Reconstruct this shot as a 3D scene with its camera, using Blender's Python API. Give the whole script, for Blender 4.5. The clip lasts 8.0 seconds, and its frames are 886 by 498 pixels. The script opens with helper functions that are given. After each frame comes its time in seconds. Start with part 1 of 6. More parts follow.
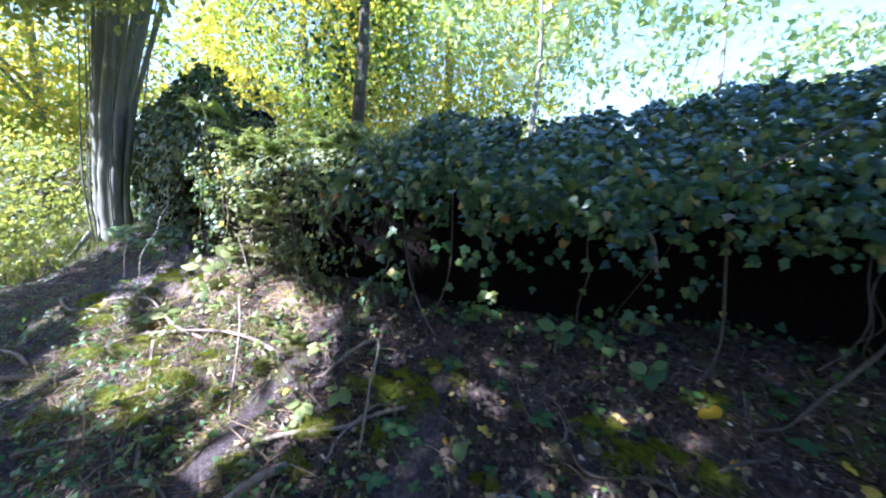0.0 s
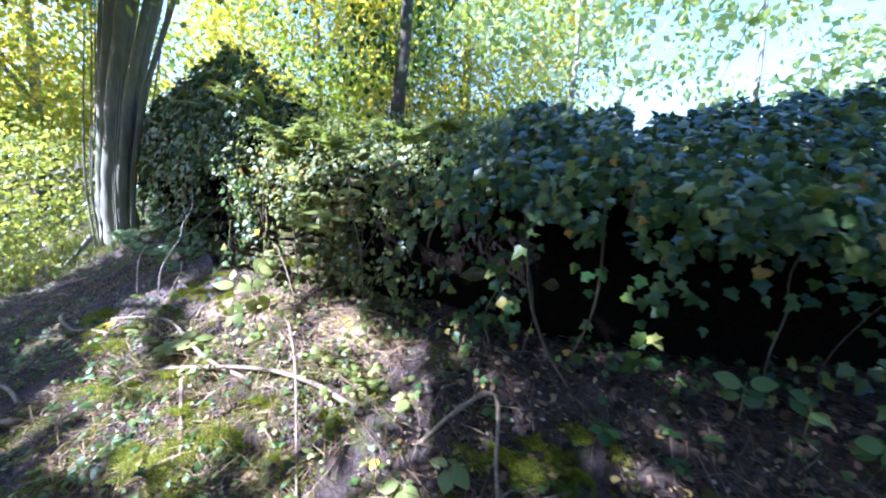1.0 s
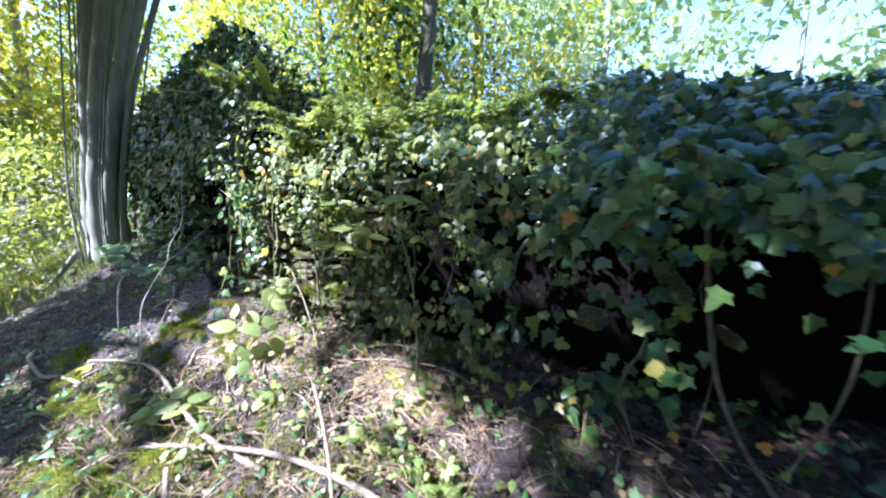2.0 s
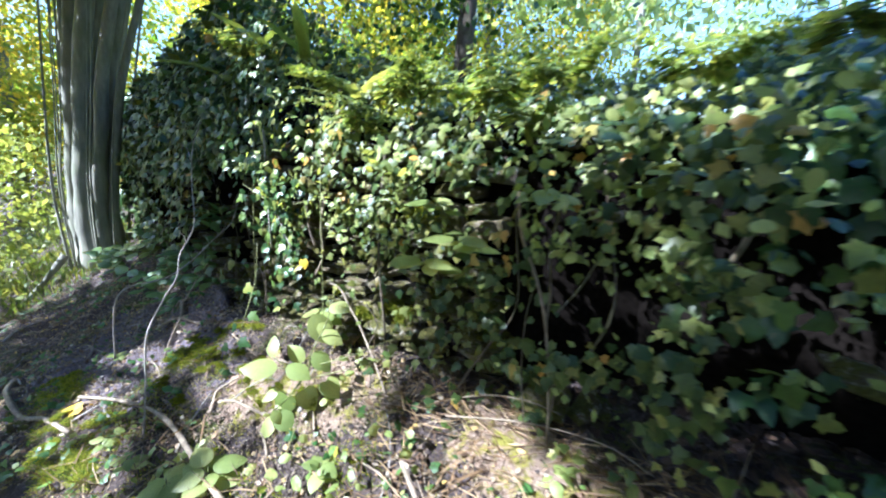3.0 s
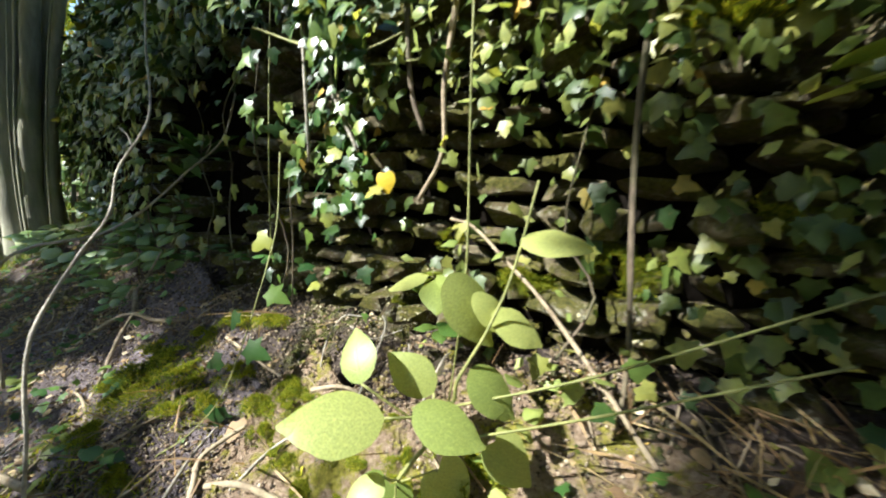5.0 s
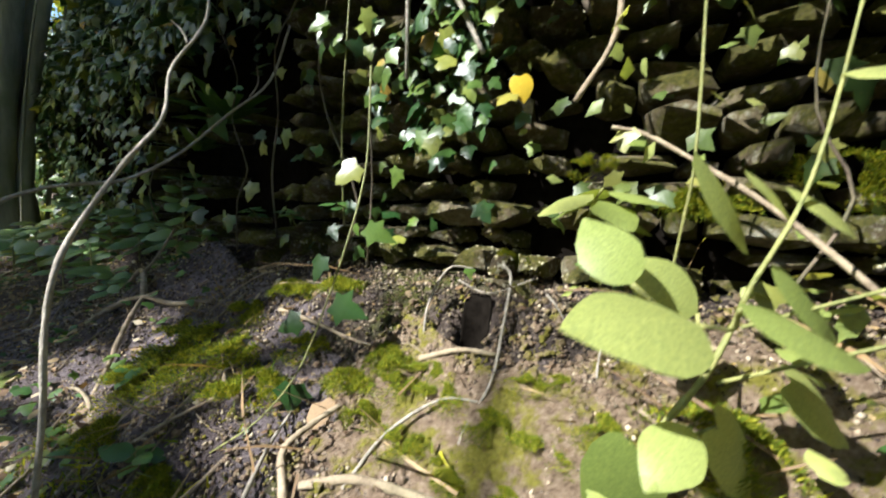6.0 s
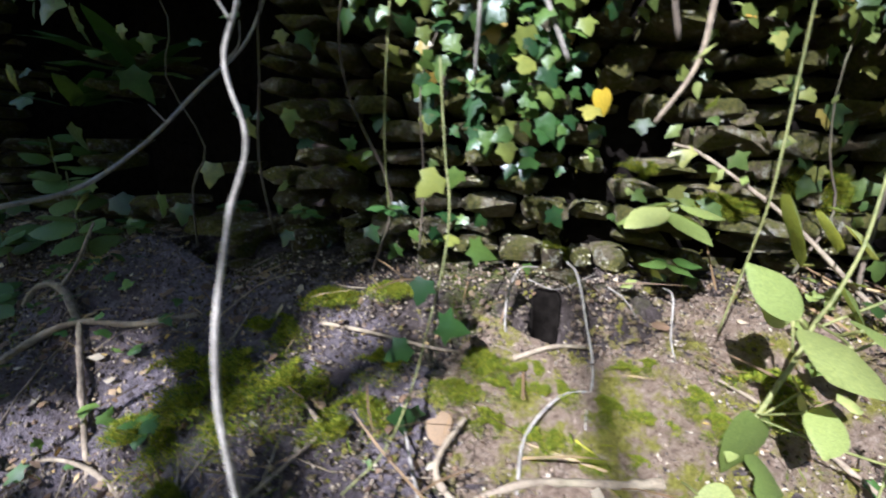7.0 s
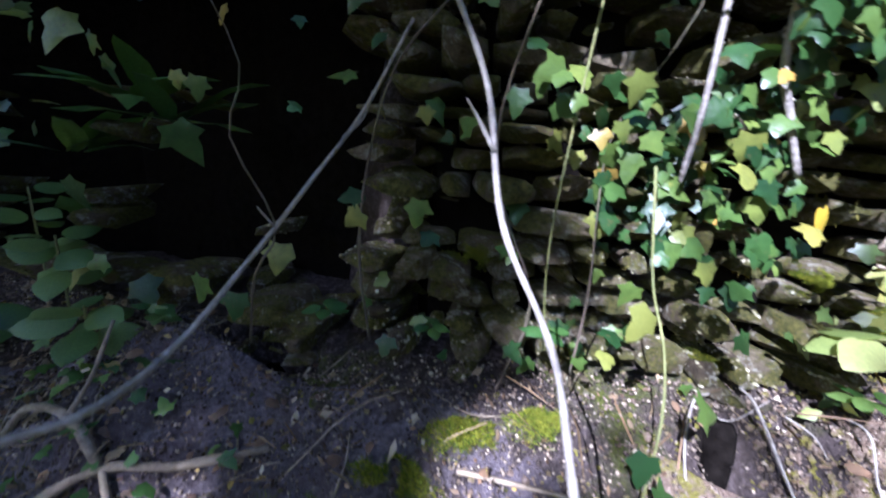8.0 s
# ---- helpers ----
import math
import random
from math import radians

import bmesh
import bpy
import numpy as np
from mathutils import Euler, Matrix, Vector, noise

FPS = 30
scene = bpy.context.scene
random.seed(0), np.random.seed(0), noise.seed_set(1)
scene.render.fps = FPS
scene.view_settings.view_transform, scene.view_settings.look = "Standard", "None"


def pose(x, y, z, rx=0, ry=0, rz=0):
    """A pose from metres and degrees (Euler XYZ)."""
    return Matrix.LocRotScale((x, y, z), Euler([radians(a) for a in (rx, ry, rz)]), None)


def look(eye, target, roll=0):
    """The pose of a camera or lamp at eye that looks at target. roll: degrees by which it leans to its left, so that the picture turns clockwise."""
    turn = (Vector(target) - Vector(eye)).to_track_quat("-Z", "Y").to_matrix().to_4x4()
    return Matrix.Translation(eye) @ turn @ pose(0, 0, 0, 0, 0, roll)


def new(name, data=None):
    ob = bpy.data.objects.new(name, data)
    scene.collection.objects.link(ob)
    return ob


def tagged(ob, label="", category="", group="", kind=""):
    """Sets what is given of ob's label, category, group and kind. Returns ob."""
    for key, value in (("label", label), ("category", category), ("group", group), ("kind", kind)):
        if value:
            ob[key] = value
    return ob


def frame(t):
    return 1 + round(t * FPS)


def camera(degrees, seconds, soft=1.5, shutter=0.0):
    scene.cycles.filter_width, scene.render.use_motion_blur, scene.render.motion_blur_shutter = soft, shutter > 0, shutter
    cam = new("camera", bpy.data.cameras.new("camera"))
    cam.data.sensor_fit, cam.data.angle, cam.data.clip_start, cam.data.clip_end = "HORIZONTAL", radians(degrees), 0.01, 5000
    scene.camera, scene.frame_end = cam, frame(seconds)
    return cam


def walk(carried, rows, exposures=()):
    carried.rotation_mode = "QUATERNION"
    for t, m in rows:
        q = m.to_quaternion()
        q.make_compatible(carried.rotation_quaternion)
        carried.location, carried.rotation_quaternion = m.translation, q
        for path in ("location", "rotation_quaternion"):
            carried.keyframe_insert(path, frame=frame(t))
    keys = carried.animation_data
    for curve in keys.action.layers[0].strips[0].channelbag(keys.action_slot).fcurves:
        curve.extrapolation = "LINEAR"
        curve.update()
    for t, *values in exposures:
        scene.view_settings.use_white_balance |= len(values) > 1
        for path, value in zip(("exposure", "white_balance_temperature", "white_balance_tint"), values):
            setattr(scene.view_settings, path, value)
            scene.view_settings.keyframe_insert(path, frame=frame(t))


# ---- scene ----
cam = camera(101.0, 8.0, 2.0, 0.35)
PATH = [
    (0, (0.781, 0.125, 0.789), (0.412, 2.062, 0.455), 3.3),
    (0.5, (0.419, 0.331, 0.766), (0.052, 2.27, 0.44), 3.7),
    (1, (0.092, 0.501, 0.761), (-0.258, 2.445, 0.446), 4.1),
    (1.2, (-0.017, 0.588, 0.752), (-0.348, 2.536, 0.442), 4.3),
    (2.3, (-0.488, 1.183, 0.777), (-0.853, 3.12, 0.437), 2.0),
    (2.5, (-0.59, 1.243, 0.805), (-0.929, 3.181, 0.449), 2.1),
    (3, (-0.862, 1.426, 0.741), (-1.199, 3.365, 0.389), 2.3),
    (3.5, (-1.154, 1.6, 0.689), (-1.46, 3.545, 0.337), 2.4),
    (4, (-1.311, 1.757, 0.567), (-1.599, 3.71, 0.248), 2.6),
    (4.2, (-1.359, 1.842, 0.514), (-1.64, 3.797, 0.204), 2.7),
    (5.3, (-1.614, 2.192, 0.298), (-1.842, 4.153, -0.022), 1.7),
    (5.5, (-1.676, 2.219, 0.27), (-1.911, 4.182, -0.034), 1.5),
    (6, (-1.844, 2.246, 0.132), (-1.978, 4.232, -0.059), 2.0),
    (6.5, (-1.941, 2.257, 0.027), (-1.915, 4.252, -0.109), 1.6),
    (7, (-2.228, 2.301, 0.264), (-1.708, 4.159, -0.263), 1.6),
    (7.5, (-2.435, 2.432, 0.288), (-1.78, 4.278, -0.115), 3.2),
    (8, (-2.522, 2.61, 0.415), (-1.78, 4.398, -0.086), 4.2),
]
walk(cam, [(t, look(eye, target, roll)) for t, eye, target, roll in PATH], exposures=[(0, 2.6, 4500, 32), (2.5, 2.45, 4500, 24), (4, 2.2, 5000, 12), (5.4, 1.9, 5500, 10), (6.2, 1.72, 5300, 14), (7.2, 1.62, 4700, 25), (8, 2.08, 4500, 34)])

# ---------------------------------------------------------------- light
SUN = Vector((-0.62, -0.42, 0.66)).normalized()
world = bpy.data.worlds.new("sky")
scene.world = world
world.use_nodes = True
wn = world.node_tree
sky = wn.nodes.new("ShaderNodeTexSky")
sky.sky_type, sky.sun_disc = "NISHITA", False
sky.sun_elevation = math.asin(SUN.z)
sky.sun_rotation = math.atan2(SUN.x, SUN.y)
wn.nodes["Background"].inputs["Strength"].default_value = 0.085
sky.dust_density, sky.air_density, sky.ozone_density = 3.0, 3.0, 5.0
cool = wn.nodes.new("ShaderNodeMix")
cool.data_type, cool.blend_type = "RGBA", "MULTIPLY"
cool.inputs[0].default_value = 1.0
cool.inputs[7].default_value = (0.82, 0.92, 1.22, 1)
wn.links.new(sky.outputs[0], cool.inputs[6])
wn.links.new(cool.outputs[2], wn.nodes["Background"].inputs["Color"])
sun_data = bpy.data.lights.new("sun", "SUN")
sun_data.energy, sun_data.angle, sun_data.color = 5.0, radians(0.53), (1.0, 0.90, 0.72)
sun = new("sun", sun_data)
sun.matrix_world = look(SUN * 40, (0, 0, 0))

# ---------------------------------------------------------------- numbers
rng = np.random.default_rng(7)
rnd = random.Random(5)


def lattice(ix, iy, seed):
    h = (ix * 374761393 + iy * 668265263 + seed * 974634777) & 0x7FFFFFFF
    h = ((h ^ (h >> 13)) * 1274126177) & 0x7FFFFFFF
    return ((h ^ (h >> 16)) & 0xFFFF) / 65535.0


def grain(x, y, size, seed=0):
    """Smooth noise from 0 to 1 over the plan."""
    x, y = np.asarray(x, float) / size, np.asarray(y, float) / size
    ix, iy = np.floor(x).astype(np.int64), np.floor(y).astype(np.int64)
    fx, fy = x - ix, y - iy
    fx, fy = fx * fx * (3 - 2 * fx), fy * fy * (3 - 2 * fy)
    a, b = lattice(ix, iy, seed), lattice(ix + 1, iy, seed)
    c, d = lattice(ix, iy + 1, seed), lattice(ix + 1, iy + 1, seed)
    return (a * (1 - fx) + b * fx) * (1 - fy) + (c * (1 - fx) + d * fx) * fy


# the line of the wall's face on the plan, and the bank's profile in front of it and behind it
WALL = np.array([(-14, 10.5), (-8.0, 6.9), (-4.6, 4.75), (-2.9, 3.72), (-2.3, 3.28), (-1.65, 2.96), (-0.9, 2.66),
                 (-0.25, 2.35), (0.5, 2.13), (1.5, 2.2), (3, 2.1), (6, 1.2), (12, -2)], float)
SEG = WALL[1:] - WALL[:-1]
LEN = np.hypot(SEG[:, 0], SEG[:, 1])
STA = np.concatenate([[0], np.cumsum(LEN)])
PROFILE = np.array([(-30, 2.6), (-6, 1.5), (-1.0, 1.0), (-0.35, 0.88), (-0.18, 0.0), (0, 0.0), (0.1, -0.03), (0.3, -0.2),
                    (0.6, -0.40), (1.0, -0.62), (1.4, -0.82), (2.0, -0.9), (4, -0.92), (30, -0.95)])


def front(x, y):
    """Metres in front of the wall's face, for arrays."""
    x, y = np.asarray(x, float), np.asarray(y, float)
    best = np.full(x.shape, 1e9)
    side = np.ones(x.shape)
    for (ax, ay), (dx, dy), n in zip(WALL[:-1], SEG, LEN):
        u = np.clip(((x - ax) * dx + (y - ay) * dy) / n / n, 0, 1)
        d = np.hypot(x - ax - u * dx, y - ay - u * dy)
        s = np.where(dx * (y - ay) - dy * (x - ax) < 0, 1.0, -1.0)
        side = np.where(d < best, s, side)
        best = np.minimum(best, d)
    return best * side


def hollow_at(x):
    """0 to 1: where the wall's stones have fallen out and a hollow runs back under the ivy."""
    x = np.asarray(x, float)
    return np.maximum(np.clip((x + 1.0) / 0.4, 0, 1), 0.95 * np.clip((-2.27 - x) / 0.15, 0, 1) * np.clip((x + 3.5) / 0.25, 0, 1))


def ground_z(x, y):
    x, y = np.asarray(x, float), np.asarray(y, float)
    d = front(x, y)
    hollow = hollow_at(x)
    d = np.where(d < 0, d * (1 - 0.72 * hollow), d)
    z = np.interp(d, PROFILE[:, 0], PROFILE[:, 1])
    rough = np.maximum(np.clip((d + 0.1) / 0.3, 0.15, 1), 0.9 * hollow)
    z = z + rough * ((grain(x, y, 0.42, 1) - 0.5) * 0.09 + (grain(x, y, 0.15, 2) - 0.5) * 0.045 + (grain(x, y, 0.07, 3) - 0.5) * 0.028 + (grain(x, y, 0.035, 5) - 0.5) * 0.016 + (grain(x, y, 0.02, 6) - 0.5) * 0.010)
    # the shelf at the wall's foot, and a burrow in it
    z = z + 0.05 * np.exp(-((x + 2.45) ** 2 + (y - 2.98) ** 2) / 0.05)
    z = z - 0.22 * np.exp(-((((x + 1.832) / 0.030) ** 2 + ((y - 2.905) / 0.040) ** 2) ** 2))
    z = z - 0.14 * np.exp(-((((x + 1.64) / 0.022) ** 2 + ((y - 2.86) / 0.028) ** 2) ** 2))
    # a flat hole under the stones, further along
    u, v = (x + 2.58) * 0.8 - (y - 3.46) * 0.6, (x + 2.58) * 0.6 + (y - 3.46) * 0.8
    z = z - 0.20 * np.exp(-((u / 0.10) ** 4 + (v / 0.04) ** 4))
    return z


def gz(x, y):
    return float(ground_z(np.array([x]), np.array([y]))[0])


def wall_at(s):
    """Point, tangent and outward normal of the wall's line at station s."""
    i = int(np.clip(np.searchsorted(STA, s) - 1, 0, len(LEN) - 1))
    t = SEG[i] / LEN[i]
    return WALL[i] + t * (s - STA[i]), t, np.array((t[1], -t[0]))


def wall_many(s):
    """The same for an array of stations: points and normals."""
    i = np.clip(np.searchsorted(STA, s) - 1, 0, len(LEN) - 1)
    t = SEG[i] / LEN[i][:, None]
    return WALL[i] + t * (s - STA[i])[:, None], np.stack([t[:, 1], -t[:, 0]], 1)


def station(x):
    i = int(np.clip(np.searchsorted(WALL[:, 0], x) - 1, 0, len(LEN) - 1))
    return STA[i] + LEN[i] * (x - WALL[i, 0]) / SEG[i, 0]


# ---------------------------------------------------------------- materials
def material(name):
    m = bpy.data.materials.new(name)
    m.use_nodes = True
    nt = m.node_tree
    return m, nt, nt.nodes["Principled BSDF"]


def node(nt, kind, **values):
    n = nt.nodes.new(kind)
    for key, value in values.items():
        n.inputs[key.replace("_", " ")].default_value = value
    return n


def ramp(nt, source, *stops):
    n = nt.nodes.new("ShaderNodeValToRGB")
    while len(n.color_ramp.elements) < len(stops):
        n.color_ramp.elements.new(0.5)
    for e, (at, c) in zip(n.color_ramp.elements, stops):
        e.position, e.color = at, (*c, 1)
    nt.links.new(source, n.inputs[0])
    return n.outputs[0]


def mix(nt, factor, a, b, how="MIX"):
    n = nt.nodes.new("ShaderNodeMix")
    n.data_type, n.blend_type = "RGBA", how
    for slot, v in ((0, factor), (6, a), (7, b)):
        if isinstance(v, (int, float)):
            n.inputs[slot].default_value = v
        elif isinstance(v, tuple):
            n.inputs[slot].default_value = (*v, 1)
        else:
            nt.links.new(v, n.inputs[slot])
    return n.outputs[2]


def noise_out(nt, scale, detail=4.0, rough=0.6, stretch=None, placed=False):
    co = nt.nodes.new("ShaderNodeTexCoord")
    n = node(nt, "ShaderNodeTexNoise", Scale=scale, Detail=detail, Roughness=rough)
    if stretch:
        mp = nt.nodes.new("ShaderNodeMapping")
        mp.inputs["Scale"].default_value = stretch
        nt.links.new(co.outputs["Object"], mp.inputs[0])
        nt.links.new(mp.outputs[0], n.inputs["Vector"])
    elif placed:
        nt.links.new(nt.nodes.new("ShaderNodeNewGeometry").outputs["Position"], n.inputs["Vector"])
    else:
        nt.links.new(co.outputs["Object"], n.inputs["Vector"])
    return n.outputs["Fac"]


def bump(nt, bsdf, height, strength, distance):
    n = node(nt, "ShaderNodeBump", Strength=strength, Distance=distance)
    nt.links.new(height, n.inputs["Height"])
    nt.links.new(n.outputs[0], bsdf.inputs["Normal"])


def leaf_material(name, stops, rough=0.4, through_part=0.35, spots=(0.10, 0.08, 0.03), single=False, spec=0.5, worn=0.62, drift=0.0):
    """A leaf: its own shade of green, blotches, gloss, and light that comes through it."""
    m, nt, b = material(name)
    if single:
        own = nt.nodes.new("ShaderNodeObjectInfo").outputs["Random"]
    else:
        own = nt.nodes.new("ShaderNodeNewGeometry").outputs["Random Per Island"]
    col = ramp(nt, own, *stops)
    blot = ramp(nt, noise_out(nt, 38, 3), (0.35, (0.72, 0.75, 0.7)), (0.7, (1.15, 1.12, 1.0)))
    col = mix(nt, 1.0, col, blot, "MULTIPLY")
    col = mix(nt, ramp(nt, noise_out(nt, 90, 2), (worn, (0, 0, 0)), (worn + 0.12, (0.7, 0.7, 0.7))), col, spots)
    if drift:
        col = mix(nt, 1.0, col, ramp(nt, noise_out(nt, drift, 3, 0.5), (0.34, (0.55, 0.75, 0.9)), (0.56, (1.3, 1.12, 1.0))), "MULTIPLY")
    if single:
        # a midrib and side veins, in the leaf's own space
        sep = nt.nodes.new("ShaderNodeSeparateXYZ")
        nt.links.new(nt.nodes.new("ShaderNodeTexCoord").outputs["Object"], sep.inputs[0])

        def calc(op, a, c=None):
            n = nt.nodes.new("ShaderNodeMath")
            n.operation = op
            for slot, v in ((0, a), (1, c)):
                if isinstance(v, (int, float)):
                    n.inputs[slot].default_value = v
                elif v is not None:
                    nt.links.new(v, n.inputs[slot])
            return n.outputs[0]

        ax = calc("ABSOLUTE", sep.outputs[0])
        side = calc("PINGPONG", calc("SUBTRACT", sep.outputs[1], calc("MULTIPLY", ax, 0.7)), 0.10)
        vein = calc("MINIMUM", calc("MULTIPLY", side, 1.6), ax)
        lines = ramp(nt, vein, (0.004, (1, 1, 1)), (0.022, (0, 0, 0)))
        col = mix(nt, calc("MULTIPLY", lines, 0.09), col, mix(nt, 1.0, col, (1.9, 1.8, 2.0), "MULTIPLY"))
        bump(nt, b, ramp(nt, vein, (0.0, (0, 0, 0)), (0.03, (1, 1, 1))), 0.10, 0.002)
    else:
        bump(nt, b, noise_out(nt, 120, 2), 0.25, 0.004)
    nt.links.new(col, b.inputs["Base Color"])
    b.inputs["Roughness"].default_value = rough
    b.inputs["Specular IOR Level"].default_value = spec
    tr = nt.nodes.new("ShaderNodeBsdfTranslucent")
    warm = mix(nt, 1.0, col, (1.5, 1.35, 0.5), "MULTIPLY")
    nt.links.new(warm, tr.inputs["Color"])
    sh = nt.nodes.new("ShaderNodeMixShader")
    sh.inputs[0].default_value = through_part
    nt.links.new(b.outputs[0], sh.inputs[1])
    nt.links.new(tr.outputs[0], sh.inputs[2])
    nt.links.new(sh.outputs[0], nt.nodes["Material Output"].inputs["Surface"])
    return m


IVY_STOPS = ((0.0, (0.018, 0.050, 0.014)), (0.45, (0.042, 0.095, 0.020)), (0.8, (0.11, 0.17, 0.030)), (0.975, (0.22, 0.23, 0.045)), (1.0, (0.45, 0.24, 0.04)))
M_IVY = leaf_material("ivy_leaf", IVY_STOPS, 0.38, 0.16, spec=0.42)
M_IVY_ONE = leaf_material("ivy_leaf_single", IVY_STOPS, 0.34, 0.16, single=True, spec=0.5)
OLD_STOPS = ((0.0, (0.028, 0.058, 0.014)), (0.4, (0.070, 0.105, 0.022)), (0.75, (0.15, 0.175, 0.036)), (0.95, (0.28, 0.27, 0.07)), (1.0, (0.50, 0.27, 0.04)))
M_IVY_OLD = leaf_material("old_ivy_leaf", OLD_STOPS, 0.42, 0.22, spec=0.4)
M_IVY_OLD_ONE = leaf_material("old_ivy_leaf_single", OLD_STOPS, 0.40, 0.22, single=True, spec=0.4)
FRESH = ((0.0, (0.17, 0.23, 0.055)), (0.5, (0.29, 0.35, 0.10)), (1.0, (0.43, 0.46, 0.16)))
M_FRESH = leaf_material("fresh_leaf", FRESH, 0.45, 0.42)
M_FRESH_ONE = leaf_material("fresh_leaf_single", FRESH, 0.45, 0.42, single=True)
M_HERB = leaf_material("herb_leaf", ((0.0, (0.04, 0.10, 0.025)), (0.6, (0.08, 0.17, 0.035)), (1.0, (0.14, 0.22, 0.05))), 0.45, 0.3, single=True)
M_HERBS = leaf_material("herb_leaf_small", ((0.0, (0.04, 0.10, 0.025)), (0.6, (0.09, 0.18, 0.035)), (1.0, (0.16, 0.25, 0.05))), 0.45, 0.3)
M_TREE = leaf_material("tree_leaf", ((0.0, (0.16, 0.26, 0.03)), (0.5, (0.33, 0.41, 0.04)), (0.85, (0.55, 0.53, 0.04)), (1.0, (0.66, 0.56, 0.05))), 0.5, 0.55, drift=0.45)
M_SKYLEAF = leaf_material("pale_tree_leaf", ((0.0, (0.20, 0.30, 0.14)), (0.6, (0.36, 0.46, 0.25)), (1.0, (0.52, 0.58, 0.36))), 0.45, 0.5)
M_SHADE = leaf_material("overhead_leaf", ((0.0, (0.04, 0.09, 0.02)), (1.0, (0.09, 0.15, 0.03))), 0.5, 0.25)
M_LITTER = leaf_material("dead_leaf", ((0.0, (0.08, 0.045, 0.028)), (0.5, (0.21, 0.13, 0.07)), (0.85, (0.38, 0.28, 0.16)), (1.0, (0.55, 0.38, 0.08))), 0.75, 0.1)
# dead leaves toned blackish, with shade put into their colour
M_SHADOW_LITTER = leaf_material("shadow_dead_leaf", ((0.0, (0.018, 0.012, 0.010)), (0.6, (0.050, 0.032, 0.024)), (1.0, (0.11, 0.07, 0.045))), 0.75, 0.05, spec=0.25)
M_PALELITTER = leaf_material("pale_dead_leaf", ((0.0, (0.26, 0.20, 0.13)), (0.6, (0.46, 0.38, 0.27)), (1.0, (0.62, 0.55, 0.42))), 0.7, 0.15)
M_YELLOW = leaf_material("yellow_leaf", ((0.0, (0.62, 0.42, 0.02)), (1.0, (0.75, 0.55, 0.03))), 0.5, 0.3, (0.35, 0.16, 0.03), True)
M_CRUMB = leaf_material("soil_crumb", ((0.0, (0.035, 0.026, 0.022)), (0.5, (0.13, 0.10, 0.08)), (0.8, (0.30, 0.24, 0.18)), (1.0, (0.52, 0.44, 0.34))), 0.95, 0.02, spec=0.1)
M_STRAW = leaf_material("straw", ((0.0, (0.12, 0.07, 0.035)), (0.6, (0.25, 0.16, 0.075)), (1.0, (0.42, 0.31, 0.16))), 0.7, 0.15)
M_MOSS = leaf_material("moss", ((0.0, (0.06, 0.11, 0.008)), (0.5, (0.19, 0.24, 0.014)), (1.0, (0.46, 0.43, 0.03))), 0.8, 0.35, spec=0.2)
M_WALLMOSS = leaf_material("wall_moss", ((0.0, (0.05, 0.06, 0.010)), (0.5, (0.16, 0.15, 0.022)), (1.0, (0.38, 0.34, 0.07))), 0.85, 0.25, spec=0.15)
M_LICHEN = leaf_material("lichen", ((0.0, (0.20, 0.18, 0.10)), (0.5, (0.40, 0.37, 0.24)), (1.0, (0.62, 0.58, 0.42))), 0.95, 0.1, spec=0.1)
M_GRASS = leaf_material("grass_blade", ((0.0, (0.10, 0.16, 0.03)), (0.6, (0.20, 0.27, 0.05)), (1.0, (0.38, 0.36, 0.10))), 0.55, 0.35)
M_FERN = leaf_material("fern_leaflet", ((0.0, (0.13, 0.20, 0.04)), (0.5, (0.23, 0.30, 0.06)), (1.0, (0.35, 0.38, 0.09))), 0.5, 0.5)
M_FLOWER = leaf_material("pale_flower", ((0.0, (0.62, 0.58, 0.60)), (1.0, (0.75, 0.70, 0.72))), 0.6, 0.3, (0.5, 0.4, 0.45))


def bark_material(name, dark, pale, scale, stretch=(1, 1, 0.12), green=0.0, rough=0.85):
    m, nt, b = material(name)
    col = ramp(nt, noise_out(nt, scale, 6, 0.65, stretch), (0.3, dark), (0.72, pale))
    col = mix(nt, ramp(nt, noise_out(nt, scale * 0.25, 3), (0.45, (0, 0, 0)), (0.75, (green, green, green))), col, (0.10, 0.13, 0.04))
    nt.links.new(col, b.inputs["Base Color"])
    b.inputs["Roughness"].default_value = rough
    bump(nt, b, noise_out(nt, scale * 1.5, 5, 0.7, stretch), 0.6, 0.01)
    return m


M_TRUNK = bark_material("tree_bark", (0.15, 0.145, 0.105), (0.29, 0.28, 0.21), 18, (1, 1, 0.12), 0.6)
M_STICK = bark_material("dead_wood", (0.13, 0.095, 0.06), (0.40, 0.32, 0.21), 40, (1, 1, 1), 0.25)
M_PALE = bark_material("pale_twig_bark", (0.16, 0.14, 0.11), (0.45, 0.405, 0.33), 60, (1, 1, 1), 0.1)
M_VINE = bark_material("vine_bark", (0.05, 0.038, 0.025), (0.17, 0.13, 0.085), 45, (1, 1, 0.5), 0.5)
M_STALK = bark_material("green_stalk", (0.13, 0.15, 0.04), (0.28, 0.27, 0.08), 50, (1, 1, 1), 0.3, 0.5)

